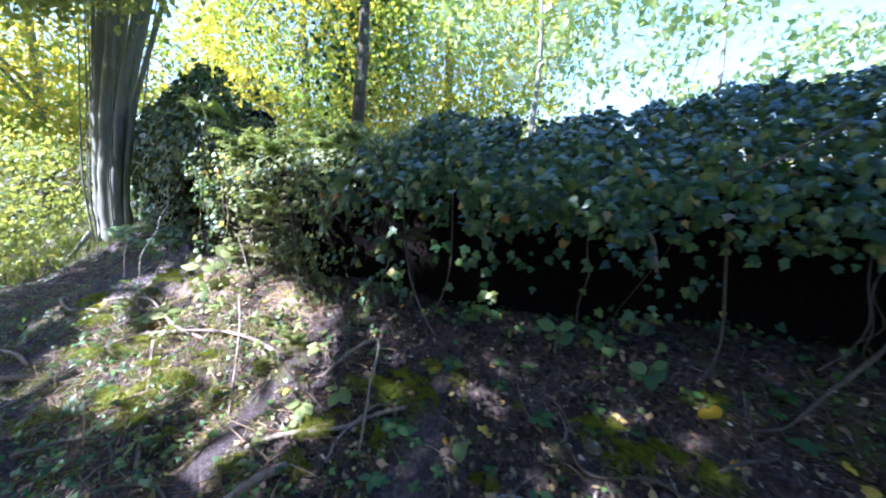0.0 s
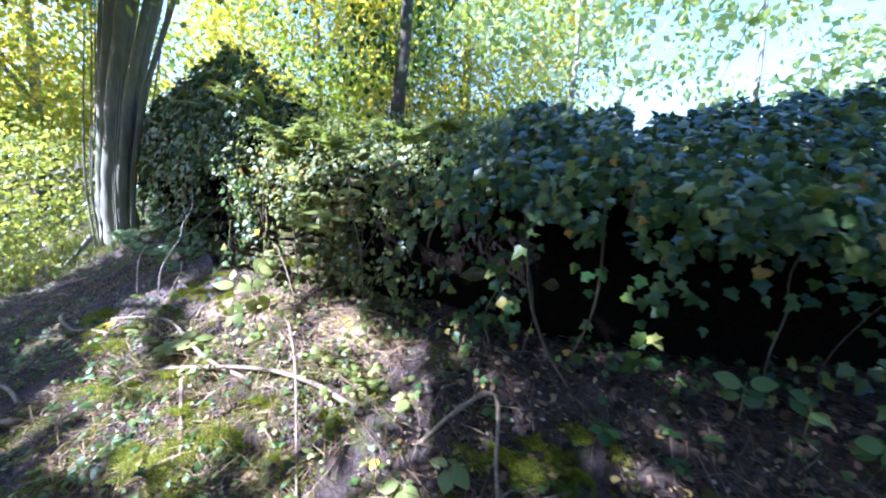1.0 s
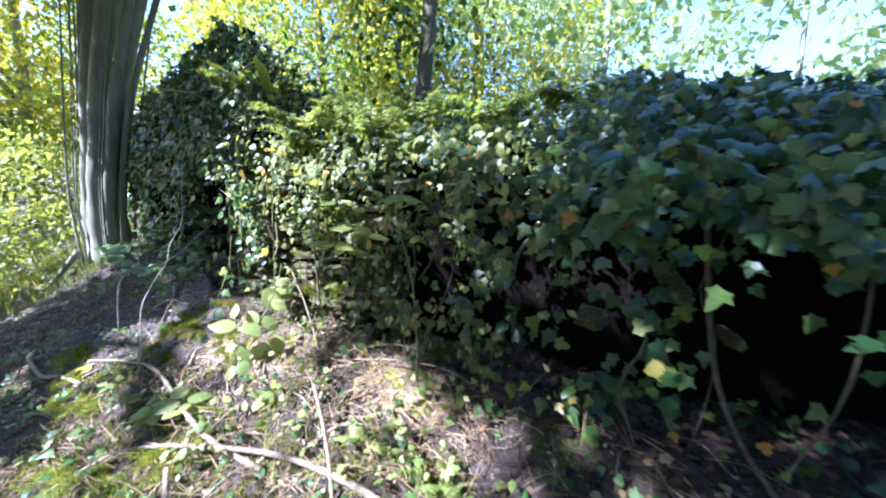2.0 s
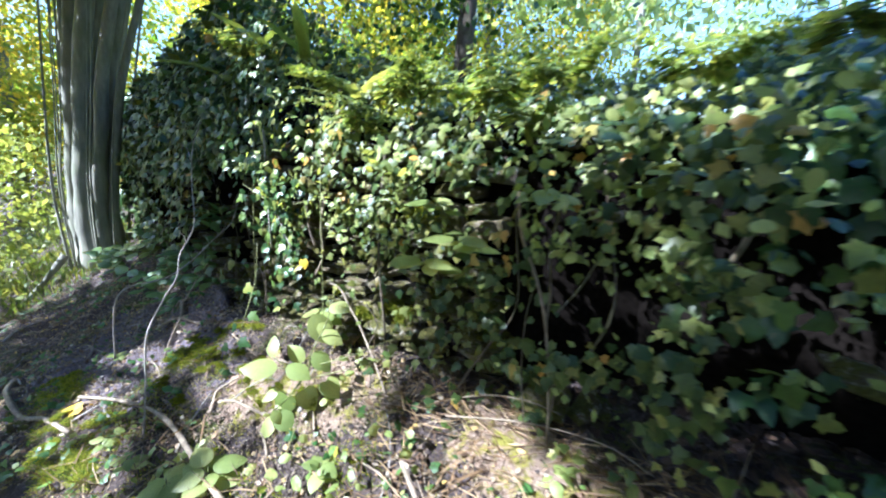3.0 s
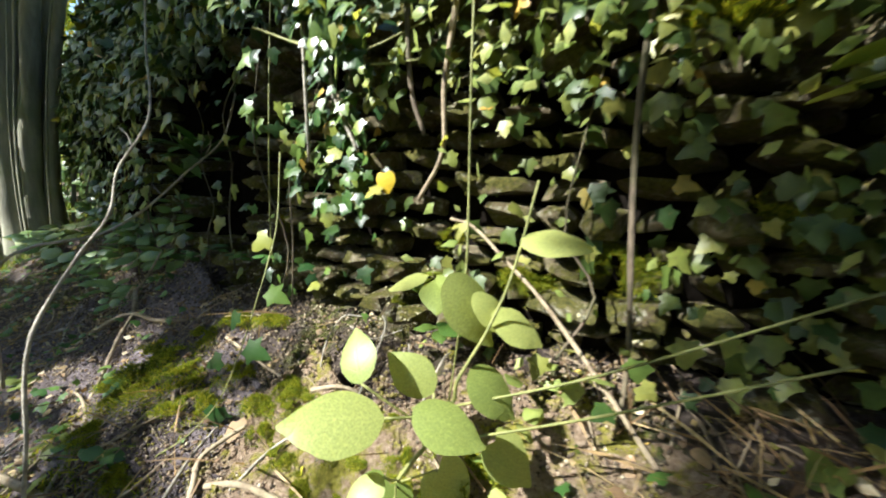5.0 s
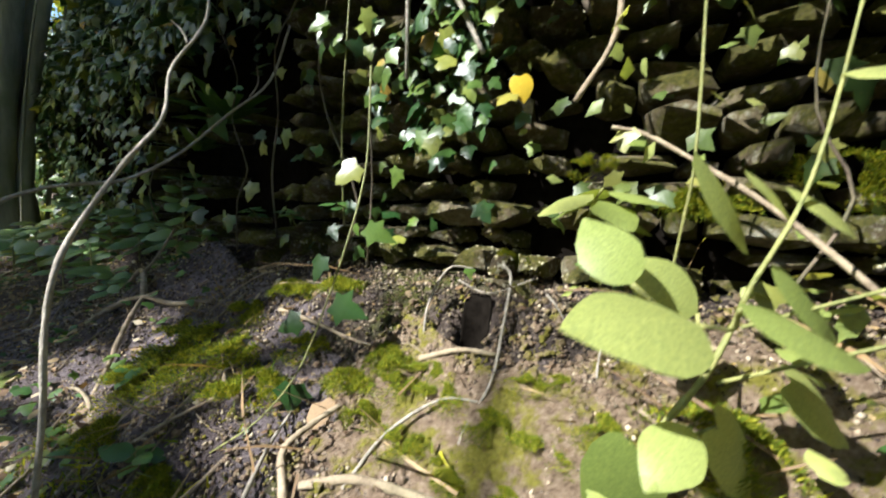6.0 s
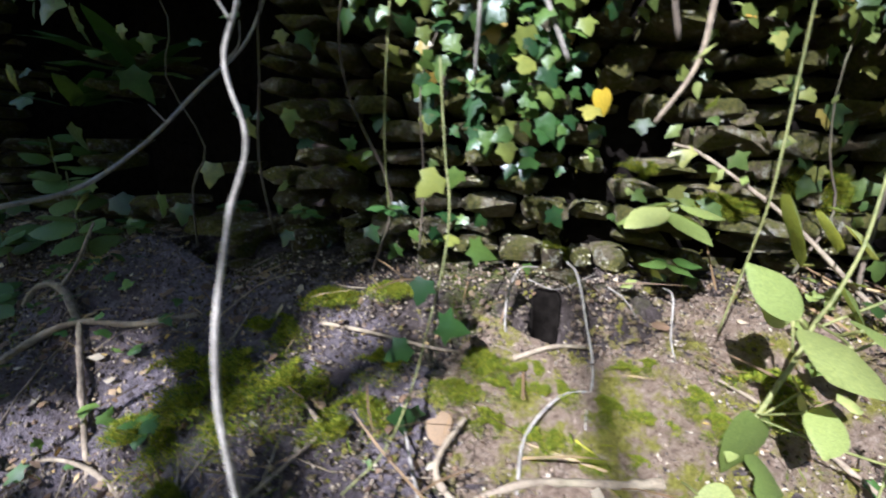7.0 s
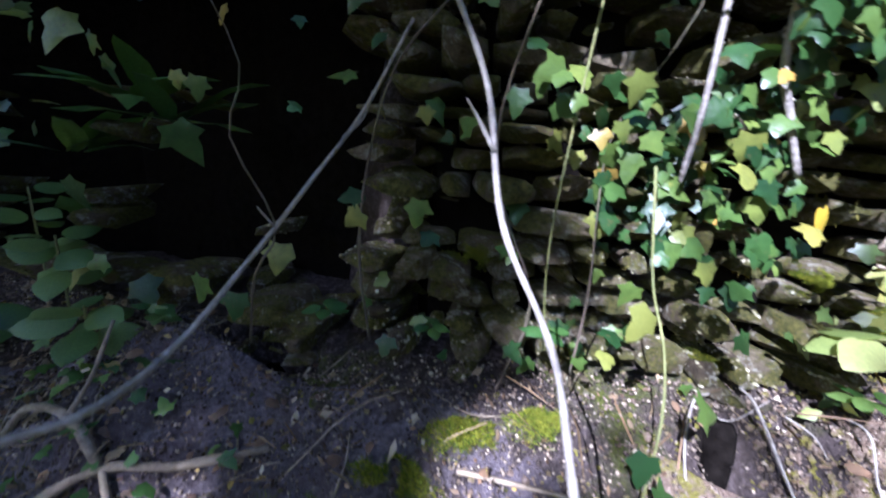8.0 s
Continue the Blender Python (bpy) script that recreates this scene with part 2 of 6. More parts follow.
# soil with moss and grit
M_SOIL, nt, b = material("soil")
fine = noise_out(nt, 55, 8, 0.75)
col = ramp(nt, fine, (0.30, (0.024, 0.019, 0.018)), (0.5, (0.085, 0.066, 0.060)), (0.70, (0.27, 0.22, 0.20)))
col = mix(nt, ramp(nt, noise_out(nt, 2.2, 4), (0.4, (0, 0, 0)), (0.62, (0.5, 0.5, 0.5))), col, (0.12, 0.09, 0.065))
mossy = nt.nodes.new("ShaderNodeMath")
mossy.operation = "MULTIPLY"
nt.links.new(ramp(nt, noise_out(nt, 3.1, 5, 0.6), (0.54, (0, 0, 0)), (0.62, (1, 1, 1))), mossy.inputs[0])
nt.links.new(ramp(nt, noise_out(nt, 30, 4, 0.7), (0.35, (0, 0, 0)), (0.6, (1, 1, 1))), mossy.inputs[1])
col = mix(nt, mossy.outputs[0], col, ramp(nt, noise_out(nt, 80, 3), (0.3, (0.05, 0.075, 0.010)), (0.7, (0.19, 0.20, 0.025))))
vor = node(nt, "ShaderNodeTexVoronoi", Scale=70.0)
nt.links.new(nt.nodes.new("ShaderNodeTexCoord").outputs["Object"], vor.inputs["Vector"])
col = mix(nt, ramp(nt, vor.outputs["Distance"], (0.10, (0.5, 0.5, 0.5)), (0.22, (0, 0, 0))), col, (0.27, 0.22, 0.17))
nt.links.new(col, b.inputs["Base Color"])
b.inputs["Roughness"].default_value = 0.92
b.inputs["Specular IOR Level"].default_value = 0.2
bump(nt, b, fine, 1.0, 0.035)

# crumbly tan earth with yellow moss, colour lifted to brighten the sun patch
M_PALE_EARTH, nt, b = material("pale_earth")
crumbs = noise_out(nt, 95, 8, 0.8)
col = ramp(nt, crumbs, (0.32, (0.11, 0.075, 0.052)), (0.48, (0.38, 0.275, 0.185)), (0.68, (0.64, 0.51, 0.38)))
col = mix(nt, ramp(nt, noise_out(nt, 16, 6, 0.7), (0.48, (0, 0, 0)), (0.58, (0.9, 0.9, 0.9))), col, ramp(nt, noise_out(nt, 130, 3), (0.3, (0.20, 0.19, 0.02)), (0.7, (0.46, 0.43, 0.06))))
nt.links.new(col, b.inputs["Base Color"])
b.inputs["Roughness"].default_value = 0.95
b.inputs["Specular IOR Level"].default_value = 0.1
bump(nt, b, crumbs, 1.0, 0.03)

# greyish soil below the wall, paled towards lilac to stand in for blue sky light
M_SKYLIT_SOIL, nt, b = material("skylit_soil")
clods = noise_out(nt, 70, 8, 0.78)
col = ramp(nt, clods, (0.30, (0.050, 0.042, 0.045)), (0.5, (0.20, 0.168, 0.175)), (0.70, (0.42, 0.36, 0.355)))
col = mix(nt, ramp(nt, noise_out(nt, 7, 5, 0.65), (0.45, (0, 0, 0)), (0.62, (0.7, 0.7, 0.7))), col, (0.11, 0.085, 0.08))
nt.links.new(col, b.inputs["Base Color"])
b.inputs["Roughness"].default_value = 0.95
b.inputs["Specular IOR Level"].default_value = 0.1
bump(nt, b, clods, 1.0, 0.03)

# matte near-black earth: shade of wall hollows and burrows put into the colour
M_SHADED_EARTH, nt, b = material("shaded_earth")
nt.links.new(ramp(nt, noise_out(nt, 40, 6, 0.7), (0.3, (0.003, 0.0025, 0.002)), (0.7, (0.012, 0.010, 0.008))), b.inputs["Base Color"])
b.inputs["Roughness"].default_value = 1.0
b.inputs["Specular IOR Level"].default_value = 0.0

# limestone with lichen and moss
M_STONE, nt, b = material("limestone")
own = nt.nodes.new("ShaderNodeObjectInfo").outputs["Random"]
col = ramp(nt, own, (0.0, (0.13, 0.10, 0.06)), (0.5, (0.23, 0.185, 0.11)), (1.0, (0.34, 0.29, 0.19)))
col = mix(nt, 1.0, col, ramp(nt, noise_out(nt, 70, 7, 0.75, placed=True), (0.3, (0.40, 0.38, 0.35)), (0.7, (1.4, 1.4, 1.3))), "MULTIPLY")
col = mix(nt, ramp(nt, noise_out(nt, 28, 6, 0.75, placed=True), (0.53, (0, 0, 0)), (0.60, (0.85, 0.85, 0.85))), col, (0.52, 0.50, 0.37))
col = mix(nt, ramp(nt, noise_out(nt, 11, 6, 0.75, placed=True), (0.45, (0, 0, 0)), (0.53, (0.92, 0.92, 0.92))), col, ramp(nt, noise_out(nt, 120, 3, placed=True), (0.3, (0.06, 0.07, 0.012)), (0.7, (0.24, 0.22, 0.04))))
nt.links.new(col, b.inputs["Base Color"])
b.inputs["Roughness"].default_value = 0.92
b.inputs["Specular IOR Level"].default_value = 0.2
bump(nt, b, noise_out(nt, 60, 8, 0.8, placed=True), 1.0, 0.05)


# ---------------------------------------------------------------- mesh helpers
def mesh(name, verts, faces, mat, smooth=False):
    me = bpy.data.meshes.new(name)
    me.from_pydata([tuple(v) for v in verts] if not isinstance(verts, np.ndarray) else verts.tolist(), [], faces if isinstance(faces, list) else faces.tolist())
    me.materials.append(mat)
    if smooth:
        me.polygons.foreach_set("use_smooth", np.ones(len(me.polygons), bool))
    me.update()
    return me


def part(name, data, parent, label="", at=None):
    ob = new(name, data)
    ob.parent = parent
    if at is not None:
        ob.matrix_basis = at
    if label:
        ob["label"] = label
    return ob


def thing(name, at, label, category, group="", kind=""):
    ob = new(name)
    ob.location = at
    ob.empty_display_size = 0.05
    return tagged(ob, label, category, group, kind)


def smooth_line(pts, n):
    """Points along a soft curve through pts."""
    p = np.array(pts, float)
    p = np.vstack([2 * p[0] - p[1], p, 2 * p[-1] - p[-2]])
    out = []
    for i in range(1, len(p) - 2):
        for k in range(n):
            u = k / n
            a, b_, c, d = p[i - 1], p[i], p[i + 1], p[i + 2]
            out.append(0.5 * (2 * b_ + (c - a) * u + (2 * a - 5 * b_ + 4 * c - d) * u * u + (3 * b_ - a - 3 * c + d) * u ** 3))
    out.append(p[-2])
    return np.array(out)


def tube(pts, r0, r1, sides=7, steps=5, knots=0.12, ends=True):
    """A tapered, knotty rod along pts: vertices and faces."""
    line = smooth_line(pts, steps)
    n = len(line)
    tan = np.gradient(line, axis=0)
    tan /= np.linalg.norm(tan, axis=1)[:, None] + 1e-9
    ref = np.array((0.31, 0.17, 0.93)) if abs(tan[0][2]) < 0.8 else np.array((0.9, 0.3, 0.1))
    verts, faces = [], []
    for i in range(n):
        a = np.cross(tan[i], ref)
        a /= np.linalg.norm(a)
        b_ = np.cross(tan[i], a)
        u = i / (n - 1)
        r = (r0 * (1 - u) + r1 * u) * (1 + knots * (rnd.random() - 0.4) * (2.2 if rnd.random() < 0.15 else 1))
        for k in range(sides):
            w = 2 * math.pi * k / sides
            rr = r * (1 + 0.10 * math.sin(3 * w + i))
            verts.append(line[i] + (a * math.cos(w) + b_ * math.sin(w)) * rr)
        if i:
            for k in range(sides):
                k2 = (k + 1) % sides
                faces.append(((i - 1) * sides + k, (i - 1) * sides + k2, i * sides + k2, i * sides + k))
    if ends:
        faces.append(tuple(range(sides))[::-1])
        faces.append(tuple(range((n - 1) * sides, n * sides)))
    return np.array(verts), faces


def joined(pieces):
    verts, faces, off = [], [], 0
    for v, f in pieces:
        verts.append(np.asarray(v))
        faces += [tuple(i + off for i in q) for q in f]
        off += len(v)
    return np.vstack(verts), faces


def fan_leaf(outline, fold=0.25, droop=0.25, rib=(0.25, 0.5, 0.75)):
    """A leaf from its right-hand outline (x, y), base at the origin, tip at y = 1: folded on the midrib and bent."""
    right = [(x, y) for x, y in outline]
    verts = [(0, 0)] + right + [(0, 1)] + [(-x, y) for x, y in reversed(right)]
    n = len(right)
    mids = [(0, y) for y in rib]
    flat = verts + mids
    z = [-(fold * abs(x)) - droop * y * y for x, y in flat]
    out = np.array([(x, y, h) for (x, y), h in zip(flat, z)])
    m0 = len(verts)
    chain_r = list(range(0, n + 2))
    chain_l = [0] + list(range(len(verts) - 1, n, -1))
    spine = [0] + [m0 + i for i in range(len(rib))] + [n + 1]
    faces = []

    def strip(chain, flip):
        j = 0
        for a, b_ in zip(chain, chain[1:]):
            mid_y = 0.5 * (flat[a][1] + flat[b_][1])
            while j < len(spine) - 2 and abs(flat[spine[j + 1]][1] - mid_y) < abs(flat[spine[j]][1] - mid_y):
                faces.append((spine[j], a, spine[j + 1]) if flip else (spine[j], spine[j + 1], a))
                j += 1
            if len({a, b_, spine[j]}) == 3:
                faces.append((a, b_, spine[j]) if flip else (b_, a, spine[j]))
        while j < len(spine) - 2:
            faces.append((spine[j], chain[-1], spine[j + 1]) if flip else (spine[j], spine[j + 1], chain[-1]))
            j += 1

    strip(chain_r, True)
    strip(chain_l, False)
    return out, [f for f in faces if len(set(f)) == 3]


IVY = fan_leaf([(0.30, -0.08), (0.36, 0.12), (0.55, 0.32), (0.29, 0.46), (0.23, 0.68)], 0.20, 0.18, (0.3, 0.6))
OVAL = fan_leaf([(0.20, 0.08), (0.33, 0.28), (0.36, 0.48), (0.26, 0.72), (0.10, 0.92)], 0.22, 0.30)
HEART = fan_leaf([(0.26, -0.10), (0.44, 0.10), (0.47, 0.36), (0.36, 0.62), (0.16, 0.86)], 0.14, 0.28)
LANCE = fan_leaf([(0.09, 0.1), (0.15, 0.35), (0.14, 0.6), (0.08, 0.85)], 0.2, 0.35)
STRAP = fan_leaf([(0.07, 0.05), (0.085, 0.25), (0.095, 0.5), (0.08, 0.75), (0.04, 0.93)], 0.3, 0.5, (0.2, 0.4, 0.6, 0.8))


def fine(outline, n=13):
    """The same outline with a soft curve through its points."""
    p = np.array([(0.0, 0.0)] + list(outline) + [(0.0, 1.0)])
    u = np.linspace(0, len(p) - 1, n + 2)[1:-1]
    i = np.clip(u.astype(int), 0, len(p) - 2)
    f = (u - i)[:, None]
    q = np.vstack([2 * p[0] - p[1], p, 2 * p[-1] - p[-2]])
    a, b_, c, d = q[i], q[i + 1], q[i + 2], q[i + 3]
    line = 0.5 * (2 * b_ + (c - a) * f + (2 * a - 5 * b_ + 4 * c - d) * f ** 2 + (3 * b_ - a - 3 * c + d) * f ** 3)
    return [(max(float(x), 0.01), float(y)) for x, y in line]


OVAL_FINE = fan_leaf(fine([(0.20, 0.08), (0.33, 0.28), (0.36, 0.48), (0.26, 0.72), (0.10, 0.92)]), 0.22, 0.30, (0.2, 0.4, 0.6, 0.8))
HEART_FINE = fan_leaf(fine([(0.26, -0.10), (0.44, 0.10), (0.47, 0.36), (0.36, 0.62), (0.16, 0.86)]), 0.14, 0.28, (0.2, 0.4, 0.6, 0.8))
SMALL = (np.array([(0, 0, 0), (0.3, 0.42, -0.08), (0, 1, -0.12), (-0.3, 0.42, -0.08), (0, 0.5, 0.03)]), [(0, 1, 4), (1, 2, 4), (2, 3, 4), (3, 0, 4)])
FAR = (np.array([(0, 0, 0), (0.34, 0.45, -0.1), (0, 1, -0.1), (-0.34, 0.45, -0.1)]), [(0, 1, 2), (0, 2, 3)])
THIN = (np.array([(-0.012, 0, 0), (0.012, 0, 0), (0.012, 0.5, 0.06), (-0.012, 0.5, 0.06), (0, 1, 0.02)]), [(0, 1, 2, 3), (3, 2, 4)])
SPIKE = (np.array([(-0.07, 0, 0), (0.07, 0, 0), (0.04, 0.55, 0.05), (-0.04, 0.55, 0.05), (0, 1, 0.22)]), [(0, 1, 2, 3), (3, 2, 4)])


def turned(tips, normals):
    """Rotation matrices whose y axis follows tips and whose z axis follows normals, nearly."""
    y = tips / (np.linalg.norm(tips, axis=1)[:, None] + 1e-9)
    x = np.cross(y, normals)
    x /= np.linalg.norm(x, axis=1)[:, None] + 1e-9
    z = np.cross(x, y)
    return np.stack([x, y, z], axis=2)


def strewn(name, leaf, places, tips, normals, sizes, mat, vary=0.15):
    """One mesh of many leaves."""
    lv, lf = leaf
    n, k = len(places), len(lv)
    rot = turned(np.asarray(tips, float), np.asarray(normals, float))
    shape = lv[None] * (1 + (rng.random((n, k, 3)) - 0.5) * 2 * vary)
    verts = np.einsum("nij,nkj->nki", rot, shape) * np.asarray(sizes)[:, None, None] + np.asarray(places)[:, None]
    faces = []
    for q in lf:
        faces.append(np.array(q)[None] + (np.arange(n) * k)[:, None])
    lists = []
    for f in faces:
        lists += f.tolist()
    return mesh(name, verts.reshape(-1, 3), lists, mat, True)


def unit(n):
    v = rng.normal(size=(n, 3))
    return v / np.linalg.norm(v, axis=1)[:, None]


def leaf_pose(at, tip, normal, size):
    r = turned(np.array([tip], float), np.array([normal], float))[0]
    m = Matrix([list(row) for row in r]).to_4x4()
    return Matrix.Translation(at) @ m @ Matrix.Diagonal((size, size, size, 1))


# ---------------------------------------------------------------- ground
def graded(lo, hi, a, b_, step):
    fine_part = np.arange(a, b_, step)
    down = [a]
    while down[-1] > lo:
        down.append(down[-1] - max(step, (a - down[-1]) * 0.22 + step))
    up = [b_]
    while up[-1] < hi:
        up.append(up[-1] + max(step, (up[-1] - b_) * 0.22 + step))
    return np.array(sorted(set(down[1:]) | set(fine_part.tolist()) | set(up)))


gx, gy = graded(-600, 600, -4.2, 3.0, 0.028), graded(-600, 600, 0.6, 4.2, 0.028)
gx = np.array(sorted(set(np.round(gx, 4).tolist()) | set(np.round(np.arange(-2.9, -1.3, 0.011), 4).tolist())))
gy = np.array(sorted(set(np.round(gy, 4).tolist()) | set(np.round(np.arange(2.55, 3.5, 0.011), 4).tolist())))
XX, YY = np.meshgrid(gx, gy)
ZZ = ground_z(XX, YY)
nx, ny = len(gx), len(gy)
idx = np.arange(nx * ny).reshape(ny, nx)
quads = np.stack([idx[:-1, :-1], idx[:-1, 1:], idx[1:, 1:], idx[1:, :-1]], axis=-1).reshape(-1, 4)
ground = new("ground", mesh("ground", np.stack([XX, YY, ZZ], -1).reshape(-1, 3), quads, M_SOIL, True))
tagged(ground, "dark crumbly soil bank with moss below a stone wall", "ground", kind="structure")

# ---------------------------------------------------------------- wall
wall = thing("wall_north", (0, 0, 0), "old dry stone limestone wall half hidden under ivy", "wall", kind="structure")
# the earth core of the wall, toned near black to deepen the shade behind the stones
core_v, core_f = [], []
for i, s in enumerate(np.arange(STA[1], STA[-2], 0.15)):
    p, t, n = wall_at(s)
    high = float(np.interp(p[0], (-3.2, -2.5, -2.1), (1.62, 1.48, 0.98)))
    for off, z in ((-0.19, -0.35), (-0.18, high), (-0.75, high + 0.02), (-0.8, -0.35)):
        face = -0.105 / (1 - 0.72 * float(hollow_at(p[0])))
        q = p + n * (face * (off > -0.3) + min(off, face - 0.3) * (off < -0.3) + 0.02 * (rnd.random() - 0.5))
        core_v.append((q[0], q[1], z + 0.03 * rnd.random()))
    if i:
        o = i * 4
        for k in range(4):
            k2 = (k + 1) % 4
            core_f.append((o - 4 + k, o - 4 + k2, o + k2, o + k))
part("earth_core", mesh("earth_core", core_v, core_f, M_SHADED_EARTH), wall)


def stone_shape():
    """A rough-split block: the hull of points on a boxy shell."""
    bm = bmesh.new()
    for p in unit(38):
        m = max(abs(p[0]), abs(p[1]), abs(p[2]))
        k = 0.5 * rnd.uniform(0.70, 1.08) / m
        bm.verts.new((p[0] * k, p[1] * k, p[2] * k))
    hull = bmesh.ops.convex_hull(bm, input=bm.verts)
    loose = [v for v in bm.verts if not v.link_faces]
    bmesh.ops.delete(bm, geom=loose, context="VERTS")
    me = bpy.data.meshes.new("stone")
    bm.to_mesh(me)
    bm.free()
    me.materials.append(M_STONE)
    return me


STONES = [stone_shape() for _ in range(20)]
far_stones, laid = [], []
s_lo, s_hi = station(-3.6), station(0.55)
near_lo, near_hi = station(-2.75), station(0.15)
z = -0.10
made = 0
while z < 0.9:
    h = rnd.uniform(0.034, 0.068)
    s = s_lo + rnd.uniform(0, 0.2)
    while s < s_hi:
        w = rnd.uniform(0.05, 0.16) * (1.2 if h > 0.06 else 0.9)
        p, t, n = wall_at(s + w / 2)
        deep = rnd.uniform(-0.02, 0.07) + (0.10 if rnd.random() < 0.22 else 0)
        c = p - n * (0.06 + deep)
        m = Matrix.Translation((c[0], c[1], z + h / 2 + 0.006 * math.sin(s * 5))) @ pose(0, 0, 0, rnd.uniform(-6, 6), rnd.uniform(-4, 4), math.degrees(math.atan2(t[1], t[0])) + rnd.uniform(-5, 5)) @ Matrix.Diagonal((w, 0.20, h - rnd.uniform(0.0, 0.018), 1))
        data = rnd.choice(STONES)
        if (-3.4 < p[0] < -2.40 and z > 0.0 and rnd.random() < 0.96) or (p[0] > -0.9 and z > (0.02 if p[0] < -0.55 else -0.2) and rnd.random() < 0.97):
            s += w
            continue
        if near_lo < s < near_hi and made < 420:
            part("stone", data, wall, "", m)
            laid.append((m, data))
            made += 1
        else:
            far_stones.append((np.array([m @ v.co for v in data.vertices]), [tuple(q.vertices) for q in data.polygons]))
        s += w + rnd.uniform(0.0, 0.014)
    z += h
tagged(part("stonework", mesh("stonework", *joined(far_stones), M_STONE), wall), kind="stuff")

# moss and crusty lichen, tuft by tuft on the faces of the stones
CRUMB = (np.array([(1, 0, 0), (-0.9, 0.2, 0), (0, 1, 0.1), (0.1, -0.9, 0), (0, 0, 0.8), (0, 0.1, -0.7)]), [(0, 2, 4), (2, 1, 4), (1, 3, 4), (3, 0, 4), (2, 0, 5), (1, 2, 5), (3, 1, 5), (0, 3, 5)])


def on_stones(per_stone, patch, seed, most):
    """Points and normals on the outer faces of the laid stones, in patches of the given size."""
    places, normals = [], []
    for m, data in laid:
        v = np.array([m @ q.co for q in data.vertices])
        tri = np.array([tuple(q.vertices)[:3] for q in data.polygons])
        e1, e2 = v[tri[:, 1]] - v[tri[:, 0]], v[tri[:, 2]] - v[tri[:, 0]]
        nor = np.cross(e1, e2)
        area = np.linalg.norm(nor, axis=1) + 1e-12
        nor /= area[:, None]
        nor *= np.where(((v[tri].mean(1) - v.mean(0)) * nor).sum(1) < 0, -1, 1)[:, None]
        w = area * ((nor[:, 1] < 0.15) | (nor[:, 2] > 0.4))
        pick = rng.choice(len(tri), per_stone, p=w / w.sum())
        u = rng.random((per_stone, 2))
        u = np.where(u.sum(1, keepdims=True) > 1, 1 - u, u)
        places.append(v[tri[pick, 0]] + u[:, :1] * e1[pick] + u[:, 1:] * e2[pick])
        normals.append(nor[pick])
    p, n = np.vstack(places), np.vstack(normals)
    thick = grain(p[:, 0] * 1.2, p[:, 2], patch, seed) * 0.6 + grain(p[:, 0] * 1.2, p[:, 2], patch * 0.35, seed + 1) * 0.4
    ok = rng.random(len(p)) < np.clip((thick - 0.45) * 8, 0, 1) * most
    return p[ok], n[ok]


p, n = on_stones(70, 0.15, 81, 0.9)
k = len(p)
tagged(part("wall_moss", strewn("wall_moss", SPIKE, p, unit(k) * 0.8 + n * 0.7, unit(k), rng.uniform(0.004, 0.012, k), M_WALLMOSS, 0.35), wall, "olive and yellow moss over the stones"), kind="stuff")
p, n = on_stones(75, 0.20, 85, 1.0)
k = len(p)
tagged(part("lichen", strewn("lichen", CRUMB, p, unit(k), n + unit(k) * 0.3, 0.0016 + 0.005 * rng.random(k) ** 2, M_LICHEN, 0.35), wall, "pale crusty lichen on the stones"), kind="stuff")

# ---------------------------------------------------------------- ivy
CREST = np.array([(-9, 1.7), (-4.6, 1.8), (-3.2, 1.92), (-2.7, 1.90), (-2.3, 1.76), (-1.95, 1.50), (-1.6, 1.26), (-0.8, 1.19), (-0.4, 1.27), (0.0, 1.37), (0.4, 1.36), (0.85, 1.22), (1.28, 1.35), (1.8, 1.50), (2.2, 1.60), (3.2, 1.8), (6, 2.3)])
# how far the top of the ivy lies behind the wall's face
BACK = np.array([(-9, 0.10), (-1.7, 0.10), (-0.9, 0.45), (-0.3, 0.90), (6, 1.0)])


def soft(v, at, width):
    return 1 / (1 + np.exp(-(v - at) / width))


